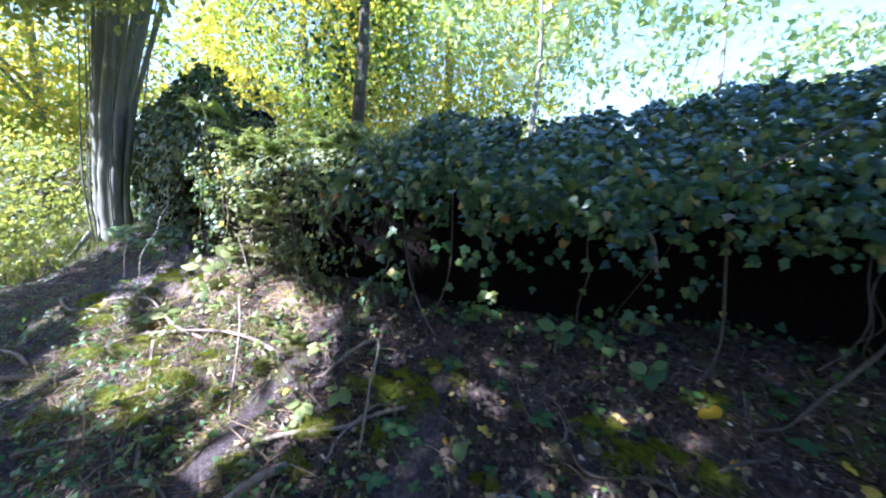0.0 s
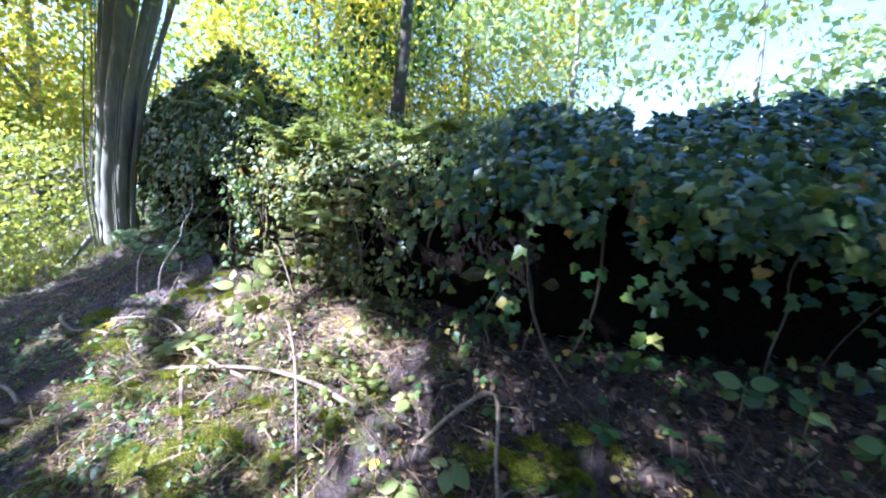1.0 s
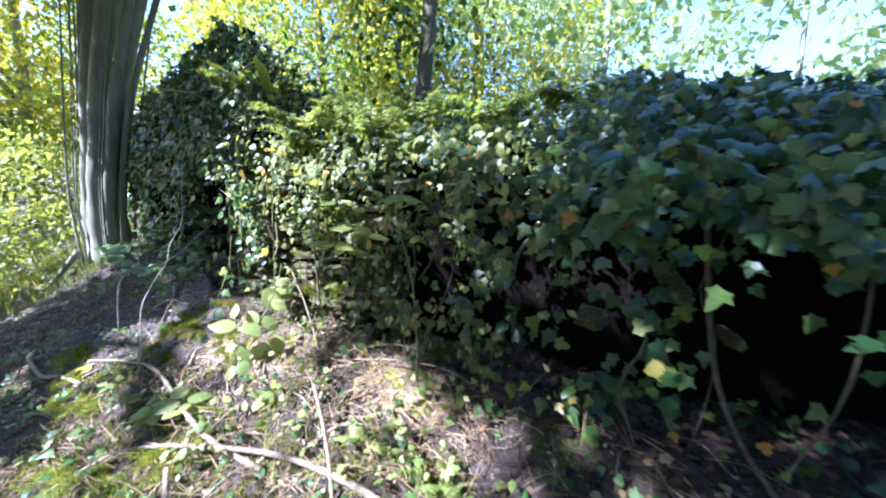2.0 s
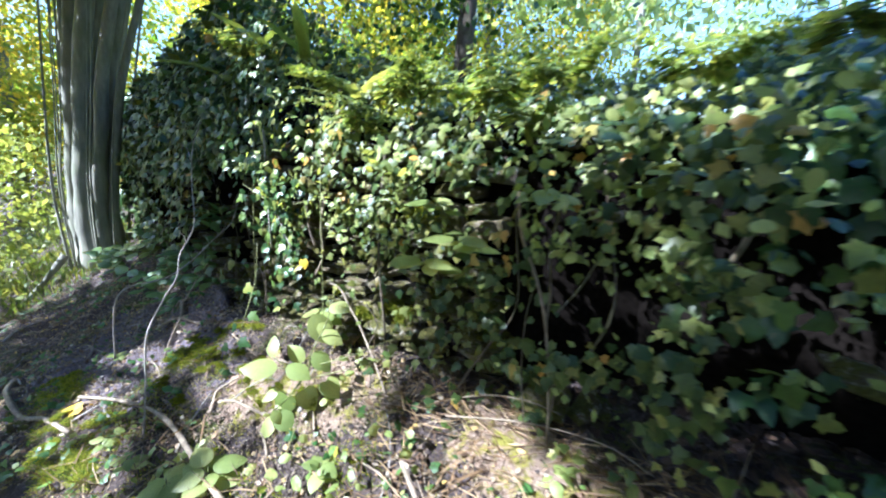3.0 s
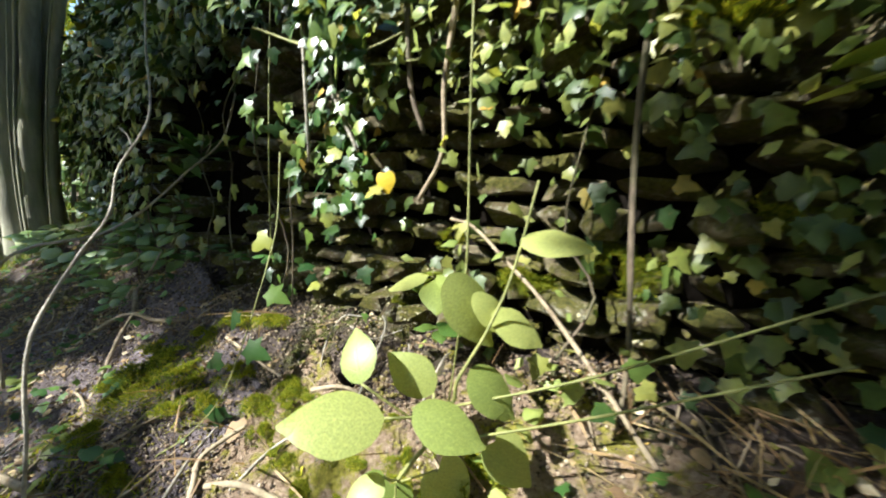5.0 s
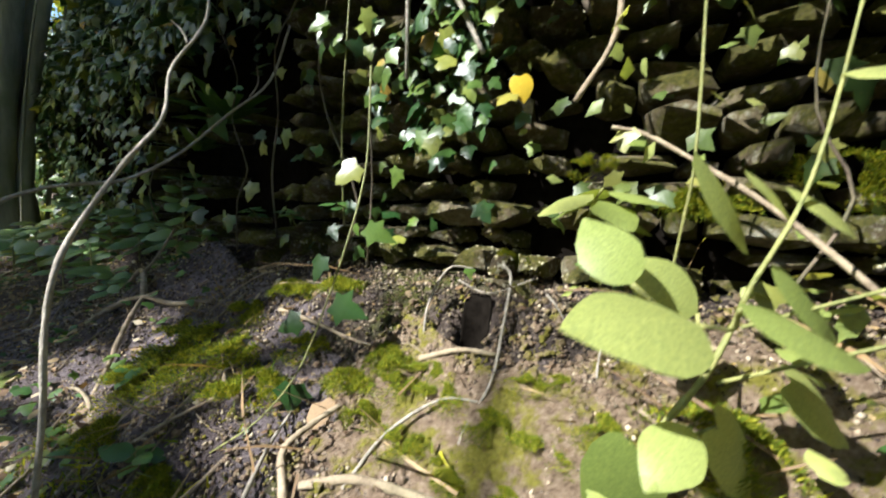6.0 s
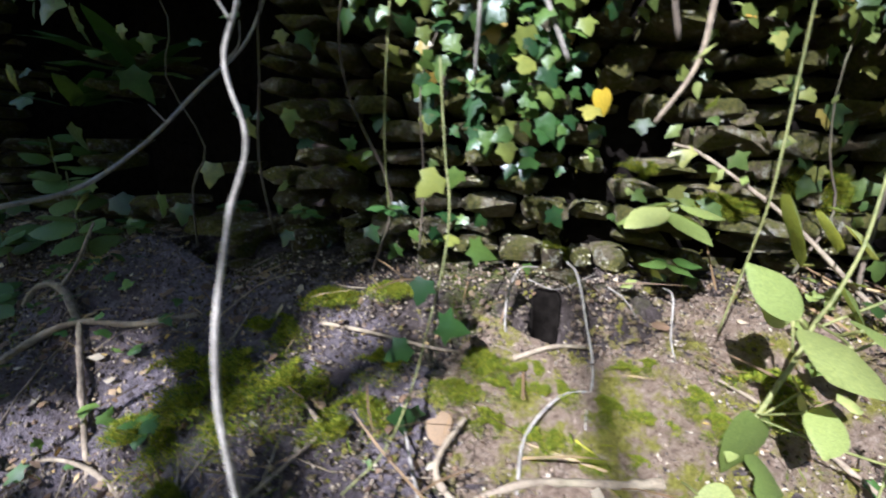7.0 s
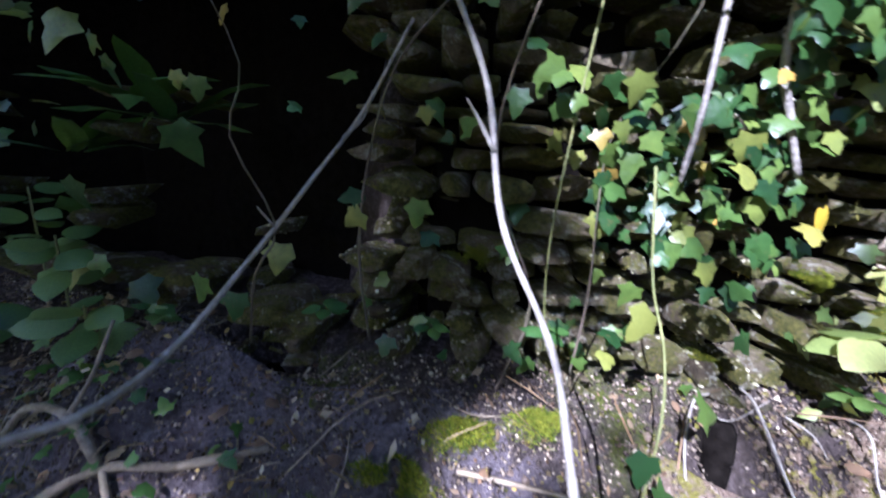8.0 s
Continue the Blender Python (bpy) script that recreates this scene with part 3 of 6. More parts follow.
def ivy_points(x0, x1, per_metre, bare, hang):
    """Leaf places over the wall between x0 and x1: place, outward normal, offset. bare(x, z): 0 to 1, how bare the wall is.
    Above the lip of the wall the ivy slopes back to its crest."""
    s0, s1 = station(x0), station(x1)
    lip = 0.84

    def along(n):
        s = rng.uniform(s0, s1, n)
        p, nn = wall_many(s)
        top = np.interp(p[:, 0], CREST[:, 0], CREST[:, 1]) + 0.12 * (grain(s, s * 0, 0.3, 9) - 0.5) + 0.08 * (grain(s, s * 0, 0.11, 8) - 0.5)
        return s, p, nn, top, np.interp(p[:, 0], BACK[:, 0], BACK[:, 1])

    n = int((s1 - s0) * per_metre)
    s, p, nn, top, far_back = along(n)
    z = rng.random(n) ** 0.85 * top
    ok = rng.random(n) > bare(p[:, 0], z)
    s, p, nn, top, far_back, z = s[ok], p[ok], nn[ok], top[ok], far_back[ok], z[ok]
    n = len(s)
    bulge = 0.05 + np.where(p[:, 0] < -1.5, 0.18, 0.32) * grain(s, z, 0.35, 4) * grain(s, z, 0.13, 6)
    over = hang(p[:, 0]) * np.exp(-((z - lip) / 0.2) ** 2)
    k = np.clip((z - lip) / np.maximum(top - lip, 0.05), 0, 1)
    off = np.where(z > lip, (bulge + over) * np.sqrt(1 - k * k) - far_back * k - rng.random(n) ** 2 * 0.3, bulge + over - rng.random(n) ** 2 * 0.10)
    q = p + nn * off[:, None]
    z = np.maximum(z, ground_z(q[:, 0], q[:, 1]) + 0.03)
    made_ = np.column_stack([q, z, nn, np.where(z > lip, 0.3 + k, 0.25), off])
    # the heap of leaves on top of the wall
    n = int((s1 - s0) * (2000 if x0 > -0.5 else 1100 if x0 < -4 else 900))
    s, p, nn, top, far_back = along(n)
    k = rng.random(n) ** 0.7
    z = 0.78 + (top - 0.78) * k - rng.random(n) ** 3 * 0.1
    off = (0.12 + hang(p[:, 0])) * np.sqrt(1 - k * k) * rng.random(n) ** 0.5 - far_back * k - rng.random(n) * np.where(rng.random(n) < 0.7, 0.25, 0.8)
    ok = ~((p[:, 0] > -2.2) & (p[:, 0] < -0.4) & (rng.random(n) < 0.5))
    heap = np.column_stack([p + nn * off[:, None], z, nn, 0.4 + k, off])[ok]
    return np.vstack([made_, heap])


def bare_mid(x, z):
    """A curtain of ivy hangs low in the middle; mossy stones, a hollow and gaps show round it."""
    g = grain(x, z, 0.22, 12)
    h = grain(x, z, 0.10, 13)
    curtain = (x > -2.04) & (x < -1.76)
    low = soft(-z, -np.where(curtain, 0.20, 0.46) - 0.16 * g, 0.04)
    left = soft(-x, 2.06, 0.03) * np.where(z < 0.78, 1, 0.25)
    right = soft(x, -1.70, 0.06) * np.where(z < 0.85, 0.62, 0)
    void = soft(x, -1.0, 0.06) * np.where(z < 0.66, np.where(h > 0.50, 0.45, 0.95), 0.2)
    low = low * (1 - soft(x, -1.05, 0.08))
    return np.maximum.reduce([0.95 * low, 0.95 * left, 0.9 * right * (h + 0.35), void, np.where(g * 0.6 + h * 0.4 < 0.42, 0.93, 0.0)])


def bare_right(x, z):
    g = grain(x, z, 0.3, 14)
    h = grain(x, z, 0.11, 18)
    near = np.where(z < 0.62, np.where((h > 0.48) & (x < 0.2), 0.5, 0.95), np.where(g > 0.35, 0.2, 0.75))
    out = np.where(z < 0.60, 0.985 - 0.12 * (g > 0.62), np.where(z < 0.95, np.where(g > 0.42, 0.25, 0.75), np.where(g > 0.3, 0.05, 0.4)))
    return np.where(x < 0.35, near, out)


def bare_left(x, z):
    g = grain(x, z, 0.25, 15)
    return np.where((x > -3.3) & (z < 0.72), 0.95, np.where((z < 0.45) & (x > -4.2), 0.75, np.where(g > 0.45, 0.10, 0.8)))


def ivy_plant(name, label, x0, x1, density, bare, hang, size, singles, stems, mat, leaves):
    ivy = thing(name, (0.5 * (x0 + x1), wall_at(station(0.5 * (x0 + x1)))[0][1], 0), label, "ivy")
    back = Matrix.Translation(-Vector(ivy.location))
    pts = ivy_points(x0, x1, density, bare, hang)
    n = len(pts)
    nor = pts[:, 3:6] * 0.6 + np.array(SUN) * 0.4 + np.array((-0.07, -0.32, 0.18)) + unit(n) * 0.6
    tip = np.stack([rng.normal(0, 0.55, n), rng.normal(0, 0.35, n), rng.normal(-0.8, 0.45, n)], 1) + pts[:, 3:6] * 0.3
    sizes = rng.uniform(0.5, 1.15, n) * size
    order = np.argsort(-pts[:, 6] - (np.abs(pts[:, 0] + 1.9) < 0.55) * 0.3)
    near, rest = order[:singles], order[singles:]
    tagged(part("foliage", strewn("ivy_foliage", IVY, pts[rest, :3], tip[rest], nor[rest], sizes[rest], mat), ivy, "", back), kind="stuff")
    for i in near:
        part("leaf", rnd.choice(leaves), ivy, "", back @ leaf_pose(pts[i, :3], tip[i], nor[i], sizes[i]))
    for _ in range(stems):
        s = station(rnd.uniform(x0, x1))
        line, z = [], rnd.uniform(-0.02, 0.05)
        top = rnd.uniform(0.7, 1.1)
        while z < top:
            p, t, nn = wall_at(s)
            q = p + nn * (0.05 + 0.05 * rnd.random())
            line.append((q[0], q[1], z))
            s += rnd.uniform(-0.09, 0.09)
            z += rnd.uniform(0.1, 0.2)
        r = rnd.uniform(0.002, 0.005)
        part("stem", mesh("ivy_stem", *tube(line, r, r * 0.5, 5, 3), M_VINE, True), ivy, "woody brown climbing stem", back)
    return ivy


IVY_LEAVES = [mesh("ivy_leaf", IVY[0] * (1 + (rng.random(IVY[0].shape) - 0.5) * 0.3), IVY[1], M_IVY_ONE, True) for _ in range(12)]
OLD_LEAVES = [mesh("ivy_leaf", IVY[0] * (1 + (rng.random(IVY[0].shape) - 0.5) * 0.3), IVY[1], M_IVY_OLD_ONE, True) for _ in range(10)]
ivy_plant("ivy", "glossy dark green ivy climbing over an old stone wall", -2.5, -1.7, 3700, bare_mid, lambda x: 0.05 + 0 * x, 0.045, 250, 3, M_IVY, IVY_LEAVES)
ivy_plant("ivy", "yellowing ivy thinly spread over mossy wall stones", -1.7, -0.3, 3900, bare_mid, lambda x: np.where(x < -1.5, 0.05, 0.12), 0.043, 250, 4, M_IVY_OLD, OLD_LEAVES)
ivy_plant("ivy", "deep shaded ivy hanging over a dark hollow in the wall", -0.3, 5.5, 2400, bare_right, lambda x: np.where(x < 0.5, 0.11, 0.20), 0.056, 160, 16, M_IVY, IVY_LEAVES)
ivy_plant("ivy", "dense ivy heaped over the wall beside a coppiced tree", -7.0, -2.5, 1700, bare_left, lambda x: 0.10, 0.072, 120, 8, M_IVY, IVY_LEAVES)


# yellow-green bramble and bindweed leaves mixed into the crest
bp = ivy_points(-1.75, -0.1, 2400, lambda x, z: np.where(z < 0.5, 0.93, np.where(grain(x, z, 0.2, 17) > 0.45, 0.25, 0.85)), lambda x: 0.14)
bp = bp[bp[:, 2] < 1.35]
bp[:, :3] += bp[:, 3:6] * 0.04
k = len(bp)
bramble = thing("bramble", (-1.0, 2.6, 0.8), "yellow-green bramble leaves tangled through the ivy crest", "bramble")
b_tip, b_nor, b_size = unit(k) + np.array((0, -0.3, -0.5)), bp[:, 3:6] * 0.5 + np.array(SUN) * 0.5 + unit(k) * 0.7, rng.uniform(0.016, 0.042, k)
back = Matrix.Translation((1.0, -2.6, -0.8))
BRAMBLE = [mesh("bramble_leaf", OVAL[0] * (1 + (rng.random(OVAL[0].shape) - 0.5) * 0.25), OVAL[1], M_FRESH_ONE, True) for _ in range(6)]
for i in range(240):
    part("leaf", rnd.choice(BRAMBLE), bramble, "", back @ leaf_pose(bp[i, :3], b_tip[i], b_nor[i], b_size[i]))
tagged(part("foliage", strewn("bramble_foliage", SMALL, bp[240:, :3], b_tip[240:], b_nor[240:], b_size[240:], M_FRESH), bramble, "", back), kind="stuff")


# ---------------------------------------------------------------- trees
def tree_crown(centre, radii, clusters, each, leaf_size, mat, spread=0.35, keep=None):
    """Leaves in loose clumps through an uneven ellipsoid."""
    c = unit(clusters) * (rng.uniform(0.25, 1, clusters) ** 0.5)[:, None] * np.array(radii) + np.array(centre)
    pts = np.repeat(c, each, 0) + rng.normal(0, spread, (clusters * each, 3)) * (1, 1, 0.6)
    if keep is not None:
        pts = pts[keep(pts)]
    n = len(pts)
    tip = unit(n) + np.array((0, 0, -0.5))
    nor = unit(n) * 0.8 + np.array((0, 0, 0.9))
    return strewn("tree_leaves", FAR, pts, tip, nor, rng.uniform(0.6, 1.3, n) * leaf_size, mat, 0.2)


def tree(label, at, height, radius, crown_z, crown_r, clusters, each, leaf_size, mat=None, limbs=6, keep=None, lean=(0, 0), bark=None):
    x, y = at
    z0 = gz(x, y) - 0.1
    ob = thing("tree", (x, y, z0), label, "tree")
    top = (lean[0], lean[1], height)
    part("trunk", mesh("trunk", *tube([(0, 0, 0), (lean[0] * 0.2 + 0.1, lean[1] * 0.2, height * 0.3), (lean[0] * 0.55 - 0.1, lean[1] * 0.55 + 0.1, height * 0.65), top], radius, radius * 0.3, 10, 6), bark or M_TRUNK, True), ob)
    for k in range(limbs):
        u = rnd.uniform(0.35, 0.95)
        w = rnd.uniform(0, 6.28)
        r = crown_r[0] * rnd.uniform(0.5, 0.9)
        a = np.array((lean[0] * u, lean[1] * u, height * u))
        e = np.array((lean[0] + math.cos(w) * r, lean[1] + math.sin(w) * r, crown_z - z0 + rnd.uniform(-0.4, 0.6) * crown_r[2]))
        part("limb", mesh("limb", *tube([a, a * 0.5 + e * 0.5 + (0, 0, 0.3), e], radius * 0.4, radius * 0.06, 6, 4), M_TRUNK, True), ob)
    me = tree_crown((x + lean[0], y + lean[1], crown_z), crown_r, clusters, each, leaf_size, mat or M_TREE, 0.4, keep)
    tagged(part("crown", me, ob, "", Matrix.Translation((-x, -y, -z0))), kind="stuff")
    return ob


def coppice(at):
    """The old many-stemmed tree at the end of the wall."""
    x, y = at
    z0 = gz(x, y) - 0.08
    ob = thing("coppiced_tree", (x, y, z0), "grey many-stemmed coppiced tree with thin shoots round its base", "tree")
    for dx, dy, r, lx in ((-0.40, -0.02, 0.065, -0.30), (-0.20, -0.10, 0.155, -0.06), (0.06, -0.15, 0.185, 0.10), (0.27, -0.08, 0.135, 0.34), (0.37, 0.06, 0.085, 0.65), (0.10, 0.16, 0.19, 0.22), (-0.14, 0.14, 0.16, -0.08)):
        dx, dy, lx = dx * 0.58, dy * 0.7, lx * 0.55
        r = r * 0.72
        line = [(dx + 0.06, dy, -0.6), (dx + 0.04, dy, 0), (dx * 1.05 - 0.02 + lx * 0.03, dy, 0.6), (dx * 1.15 + 0.05 + lx * 0.10, dy, 1.3), (dx * 1.3 + 0.22 + lx * 0.4, dy * 1.2, 2.4), (dx * 2.0 + 0.8 + lx, dy * 2.2, 4.5), (dx * 2.4 + 1.3 + lx * 1.8, dy * 4, 6.5)]
        part("stem", mesh("trunk", *tube(line, r, r * 0.35, 16, 7, 0.05), M_TRUNK, True), ob)
    for _ in range(18):
        w = rnd.uniform(0, 6.28)
        rr = rnd.uniform(0.28, 0.40)
        bx, by = math.cos(w) * rr, math.sin(w) * rr * 0.8
        out = rnd.uniform(1.0, 1.5) if bx > 0 else rnd.uniform(0.9, 1.15)
        line = [(bx * 0.75, by * 0.75, -0.5), (bx * 0.85, by * 0.85, 0.05), (bx * 1.05 + 0.02, by * 1.05, 0.9), (bx * out * 1.1 + 0.16, by * out, 1.9), (bx * out * 1.5 + 0.5, by * out * 1.3, rnd.uniform(2.8, 4.2))]
        r = rnd.uniform(0.009, 0.02)
        part("shoot", mesh("shoot", *tube(line, r, r * 0.4, 6, 5), M_TRUNK, True), ob)
    for w in (0.4, 2.6, 4.4):
        part("root", mesh("root", *tube([(0.3 * math.cos(w), 0.3 * math.sin(w), 0.15), (0.6 * math.cos(w), 0.6 * math.sin(w), 0.02 + gz(x + 0.6 * math.cos(w), y + 0.6 * math.sin(w)) - z0), (1.0 * math.cos(w + 0.2), 1.0 * math.sin(w + 0.2), gz(x + math.cos(w + 0.2), y + math.sin(w + 0.2)) - z0 - 0.05)], 0.035, 0.008, 7, 4), M_TRUNK, True), ob)
    me = tree_crown((x + 0.3, y - 0.2, 5.6), (3.0, 2.2, 1.9), 420, 28, 0.13, M_TREE, 0.3)
    tagged(part("crown", me, ob, "", Matrix.Translation((-x, -y, -z0))), kind="stuff")
    low = tree_crown((x + 0.2, y - 1.0, 3.25), (2.8, 0.8, 0.62), 210, 18, 0.10, M_FRESH, 0.2)
    tagged(part("low_spray", low, ob, "", Matrix.Translation((-x, -y, -z0))), kind="stuff")


coppice((-5.62, 4.92))

# undergrowth on the path's edge beyond the coppiced tree
for c, r, k in (((-8.2, 5.2, 0.1), (1.8, 1.3, 1.5), 120), ((-7.0, 4.0, -0.4), (1.2, 0.9, 0.9), 80), ((-10.5, 4.5, 0.3), (1.8, 1.6, 1.8), 110)):
    tagged(new("undergrowth", tree_crown(c, r, k, 34, 0.085, M_FRESH, 0.22)), "light green undergrowth beside the path", "bush", kind="stuff")

# sunlit wood behind the wall
tree("sunlit yellow-green tree standing behind the ivy wall", (-6.0, 11.0), 8, 0.16, 5.2, (4.2, 2.5, 4.0), 900, 44, 0.125)
tree("sunlit yellow-green tree standing behind the ivy wall", (-1.8, 12.5), 9, 0.18, 5.6, (4.4, 2.5, 4.4), 900, 44, 0.125)
tree("slender ivy-clad tree standing behind the wall", (0.9, 8.2), 8, 0.06, 5.2, (2.4, 2.0, 2.8), 50, 70, 0.17, M_SKYLEAF)
tree("pale green tree against the bright sky", (5.2, 10.5), 9, 0.07, 5.6, (4.0, 2.6, 3.9), 55, 80, 0.22, M_SKYLEAF)
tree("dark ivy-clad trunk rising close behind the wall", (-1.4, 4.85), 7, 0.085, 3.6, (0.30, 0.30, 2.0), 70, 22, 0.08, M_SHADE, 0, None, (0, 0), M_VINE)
tree("pale green tree against the bright sky", (10.5, 8.0), 9, 0.16, 6.4, (3.2, 2.6, 3.2), 38, 80, 0.22, M_SKYLEAF)
tree("sunlit yellow tree beyond the end of the path", (-13.5, 9.0), 8, 0.18, 4.0, (3.2, 3.0, 4.0), 700, 40, 0.135)
tree("sunlit yellow tree beyond the end of the path", (-17.0, 4.5), 8, 0.18, 4.4, (3.4, 3.4, 4.4), 700, 40, 0.135)

# sun patches placed by hand: gaps cut through the unseen shade trees over the path
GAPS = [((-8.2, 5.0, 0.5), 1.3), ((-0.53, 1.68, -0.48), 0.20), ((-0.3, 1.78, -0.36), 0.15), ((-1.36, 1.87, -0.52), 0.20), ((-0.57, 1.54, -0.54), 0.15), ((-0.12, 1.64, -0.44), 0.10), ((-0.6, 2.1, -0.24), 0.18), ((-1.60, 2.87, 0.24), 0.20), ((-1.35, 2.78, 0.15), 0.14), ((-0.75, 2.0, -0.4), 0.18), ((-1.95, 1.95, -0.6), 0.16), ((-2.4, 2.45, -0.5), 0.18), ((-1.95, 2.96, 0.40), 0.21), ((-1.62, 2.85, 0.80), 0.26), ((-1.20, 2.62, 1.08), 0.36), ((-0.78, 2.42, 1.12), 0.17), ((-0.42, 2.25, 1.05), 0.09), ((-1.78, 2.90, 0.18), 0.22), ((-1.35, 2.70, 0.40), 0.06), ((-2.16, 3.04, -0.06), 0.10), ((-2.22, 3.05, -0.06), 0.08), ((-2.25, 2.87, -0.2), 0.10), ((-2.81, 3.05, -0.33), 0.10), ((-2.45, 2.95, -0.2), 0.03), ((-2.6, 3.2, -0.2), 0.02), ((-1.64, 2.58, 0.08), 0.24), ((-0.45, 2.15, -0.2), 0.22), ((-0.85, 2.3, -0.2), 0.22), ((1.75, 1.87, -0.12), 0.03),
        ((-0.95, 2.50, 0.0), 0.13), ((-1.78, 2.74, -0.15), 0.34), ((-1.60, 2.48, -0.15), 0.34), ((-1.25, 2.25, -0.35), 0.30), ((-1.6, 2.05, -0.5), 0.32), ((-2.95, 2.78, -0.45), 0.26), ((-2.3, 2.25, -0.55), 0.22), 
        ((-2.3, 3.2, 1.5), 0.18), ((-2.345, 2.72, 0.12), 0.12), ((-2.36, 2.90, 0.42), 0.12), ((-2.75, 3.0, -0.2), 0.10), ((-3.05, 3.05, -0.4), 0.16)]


# smaller gaps added at random, for flecks of sun
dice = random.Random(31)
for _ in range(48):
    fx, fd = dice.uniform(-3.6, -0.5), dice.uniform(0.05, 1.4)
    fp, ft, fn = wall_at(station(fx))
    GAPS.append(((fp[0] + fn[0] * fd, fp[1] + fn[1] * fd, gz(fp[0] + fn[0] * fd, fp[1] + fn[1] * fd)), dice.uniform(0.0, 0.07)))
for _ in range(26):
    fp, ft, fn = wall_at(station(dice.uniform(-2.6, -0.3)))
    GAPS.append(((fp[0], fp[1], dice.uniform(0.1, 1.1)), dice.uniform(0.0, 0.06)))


# clears crown leaves along the sun's line to each placed patch
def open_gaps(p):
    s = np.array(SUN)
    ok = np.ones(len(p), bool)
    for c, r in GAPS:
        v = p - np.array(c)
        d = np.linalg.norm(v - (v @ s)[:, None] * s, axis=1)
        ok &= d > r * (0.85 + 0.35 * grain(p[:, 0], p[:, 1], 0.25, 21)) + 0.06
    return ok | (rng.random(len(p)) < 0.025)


tree("unseen broad tree added over the path to cast dappled shade", (-9.6, -5.0), 7, 0.10, 5.6, (6.0, 3.8, 1.4), 1250, 34, 0.16, M_SHADE, 2, open_gaps, (3.8, 3.4))
# further crowns out of view, added to block sky light
OVER = "unseen leafy tree added to hold back sky light"
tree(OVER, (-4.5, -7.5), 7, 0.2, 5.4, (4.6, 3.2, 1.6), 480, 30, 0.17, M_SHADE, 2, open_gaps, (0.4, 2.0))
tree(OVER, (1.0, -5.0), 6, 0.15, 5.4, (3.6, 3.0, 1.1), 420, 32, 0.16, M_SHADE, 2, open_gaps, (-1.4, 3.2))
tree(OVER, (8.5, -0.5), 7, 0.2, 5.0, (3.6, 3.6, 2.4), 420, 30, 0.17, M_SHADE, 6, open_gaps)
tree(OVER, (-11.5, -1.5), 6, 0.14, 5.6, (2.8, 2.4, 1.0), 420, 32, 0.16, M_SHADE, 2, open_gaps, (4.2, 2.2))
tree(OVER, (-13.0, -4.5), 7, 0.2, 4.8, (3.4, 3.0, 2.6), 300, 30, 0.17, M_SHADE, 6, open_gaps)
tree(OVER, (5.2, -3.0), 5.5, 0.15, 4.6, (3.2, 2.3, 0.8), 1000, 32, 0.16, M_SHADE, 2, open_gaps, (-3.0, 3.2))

# the edge of the wood, all round in the distance
far = []
for k in range(900):
    w = rnd.uniform(0, 6.28)
    r = rnd.uniform(20, 30)
    far.append((math.cos(w) * r, 4 + math.sin(w) * r, rnd.uniform(0, 1) ** 1.3 * (7.5 if math.cos(w) < 0.1 else 3.0)))
far = np.repeat(np.array(far), 30, 0) + rng.normal(0, 0.9, (900 * 30, 3))
nf = len(far)
tagged(new("far_wood", strewn("far_wood", FAR, far, unit(nf) + np.array((0, 0, -0.4)), unit(nf) + np.array((0, 0, 0.6)), rng.uniform(0.3, 0.6, nf), M_TREE)), "sunlit edge of a wood in the distance", "wood", kind="stuff")

# an unseen hedge, added behind the walk to keep low sky light off the wall
hp = np.column_stack([rng.uniform(-12, 12, 16000), rng.normal(-3.4, 0.5, 16000), rng.uniform(0, 1, 16000) ** 0.8 * 2.3 - 0.9])
hp[:, 2] += np.clip((hp[:, 0] + 0.5) / 2.5, 0, 1) * (hp[:, 2] + 0.9) * 0.8
hp[:, 2] += grain(hp[:, 0], hp[:, 0] * 0, 1.2, 61) * 0.8
tagged(new("hedge", strewn("hedge", FAR, hp, unit(16000) + np.array((0, 0, -0.3)), unit(16000) + np.array((0, 0.6, 0.4)), rng.uniform(0.14, 0.26, 16000), M_SHADE)), "unseen dark hedge added behind the path to block sky light", "hedge", kind="stuff")

# ---------------------------------------------------------------- fallen wood on the bank
def rod(name, label, category, pts, r0, r1, mat, sides=7, steps=5, group="", knots=0.14, grounded=True):
    """A stick. pts: (x, y, lift over the ground) or, with grounded off, (x, y, z)."""
    world_pts = [(x, y, gz(x, y) + h) if grounded else (x, y, h) for x, y, h in pts]
    o = np.array(world_pts[0])
    ob = new(name, mesh(name, *tube(np.array(world_pts) - o, r0, r1, sides, steps, knots), mat, True))
    ob.location = o
    return tagged(ob, label, category, group)


GONE = "sticks lying on the bank"
BR, TW = "long bare fallen branch lying on the mossy bank", "thin dry twig lying on the soil bank"
rod("fallen_branch", BR, "branch", [(-2.38, 2.01, 0.02), (-2.16, 2.16, 0.04), (-1.89, 2.24, 0.05), (-1.25, 2.19, 0.06), (-0.83, 2.07, 0.05), (-0.49, 1.96, 0.02)], 0.006, 0.014, M_STICK, group=GONE)
rod("fallen_branch", BR, "branch", [(-3.14, 2.90, 0.03), (-2.64, 2.77, 0.05), (-2.22, 2.60, 0.06), (-1.85, 2.40, 0.07), (-1.55, 2.25, 0.04), (-1.25, 2.17, 0.02)], 0.008, 0.013, M_STICK, group=GONE)
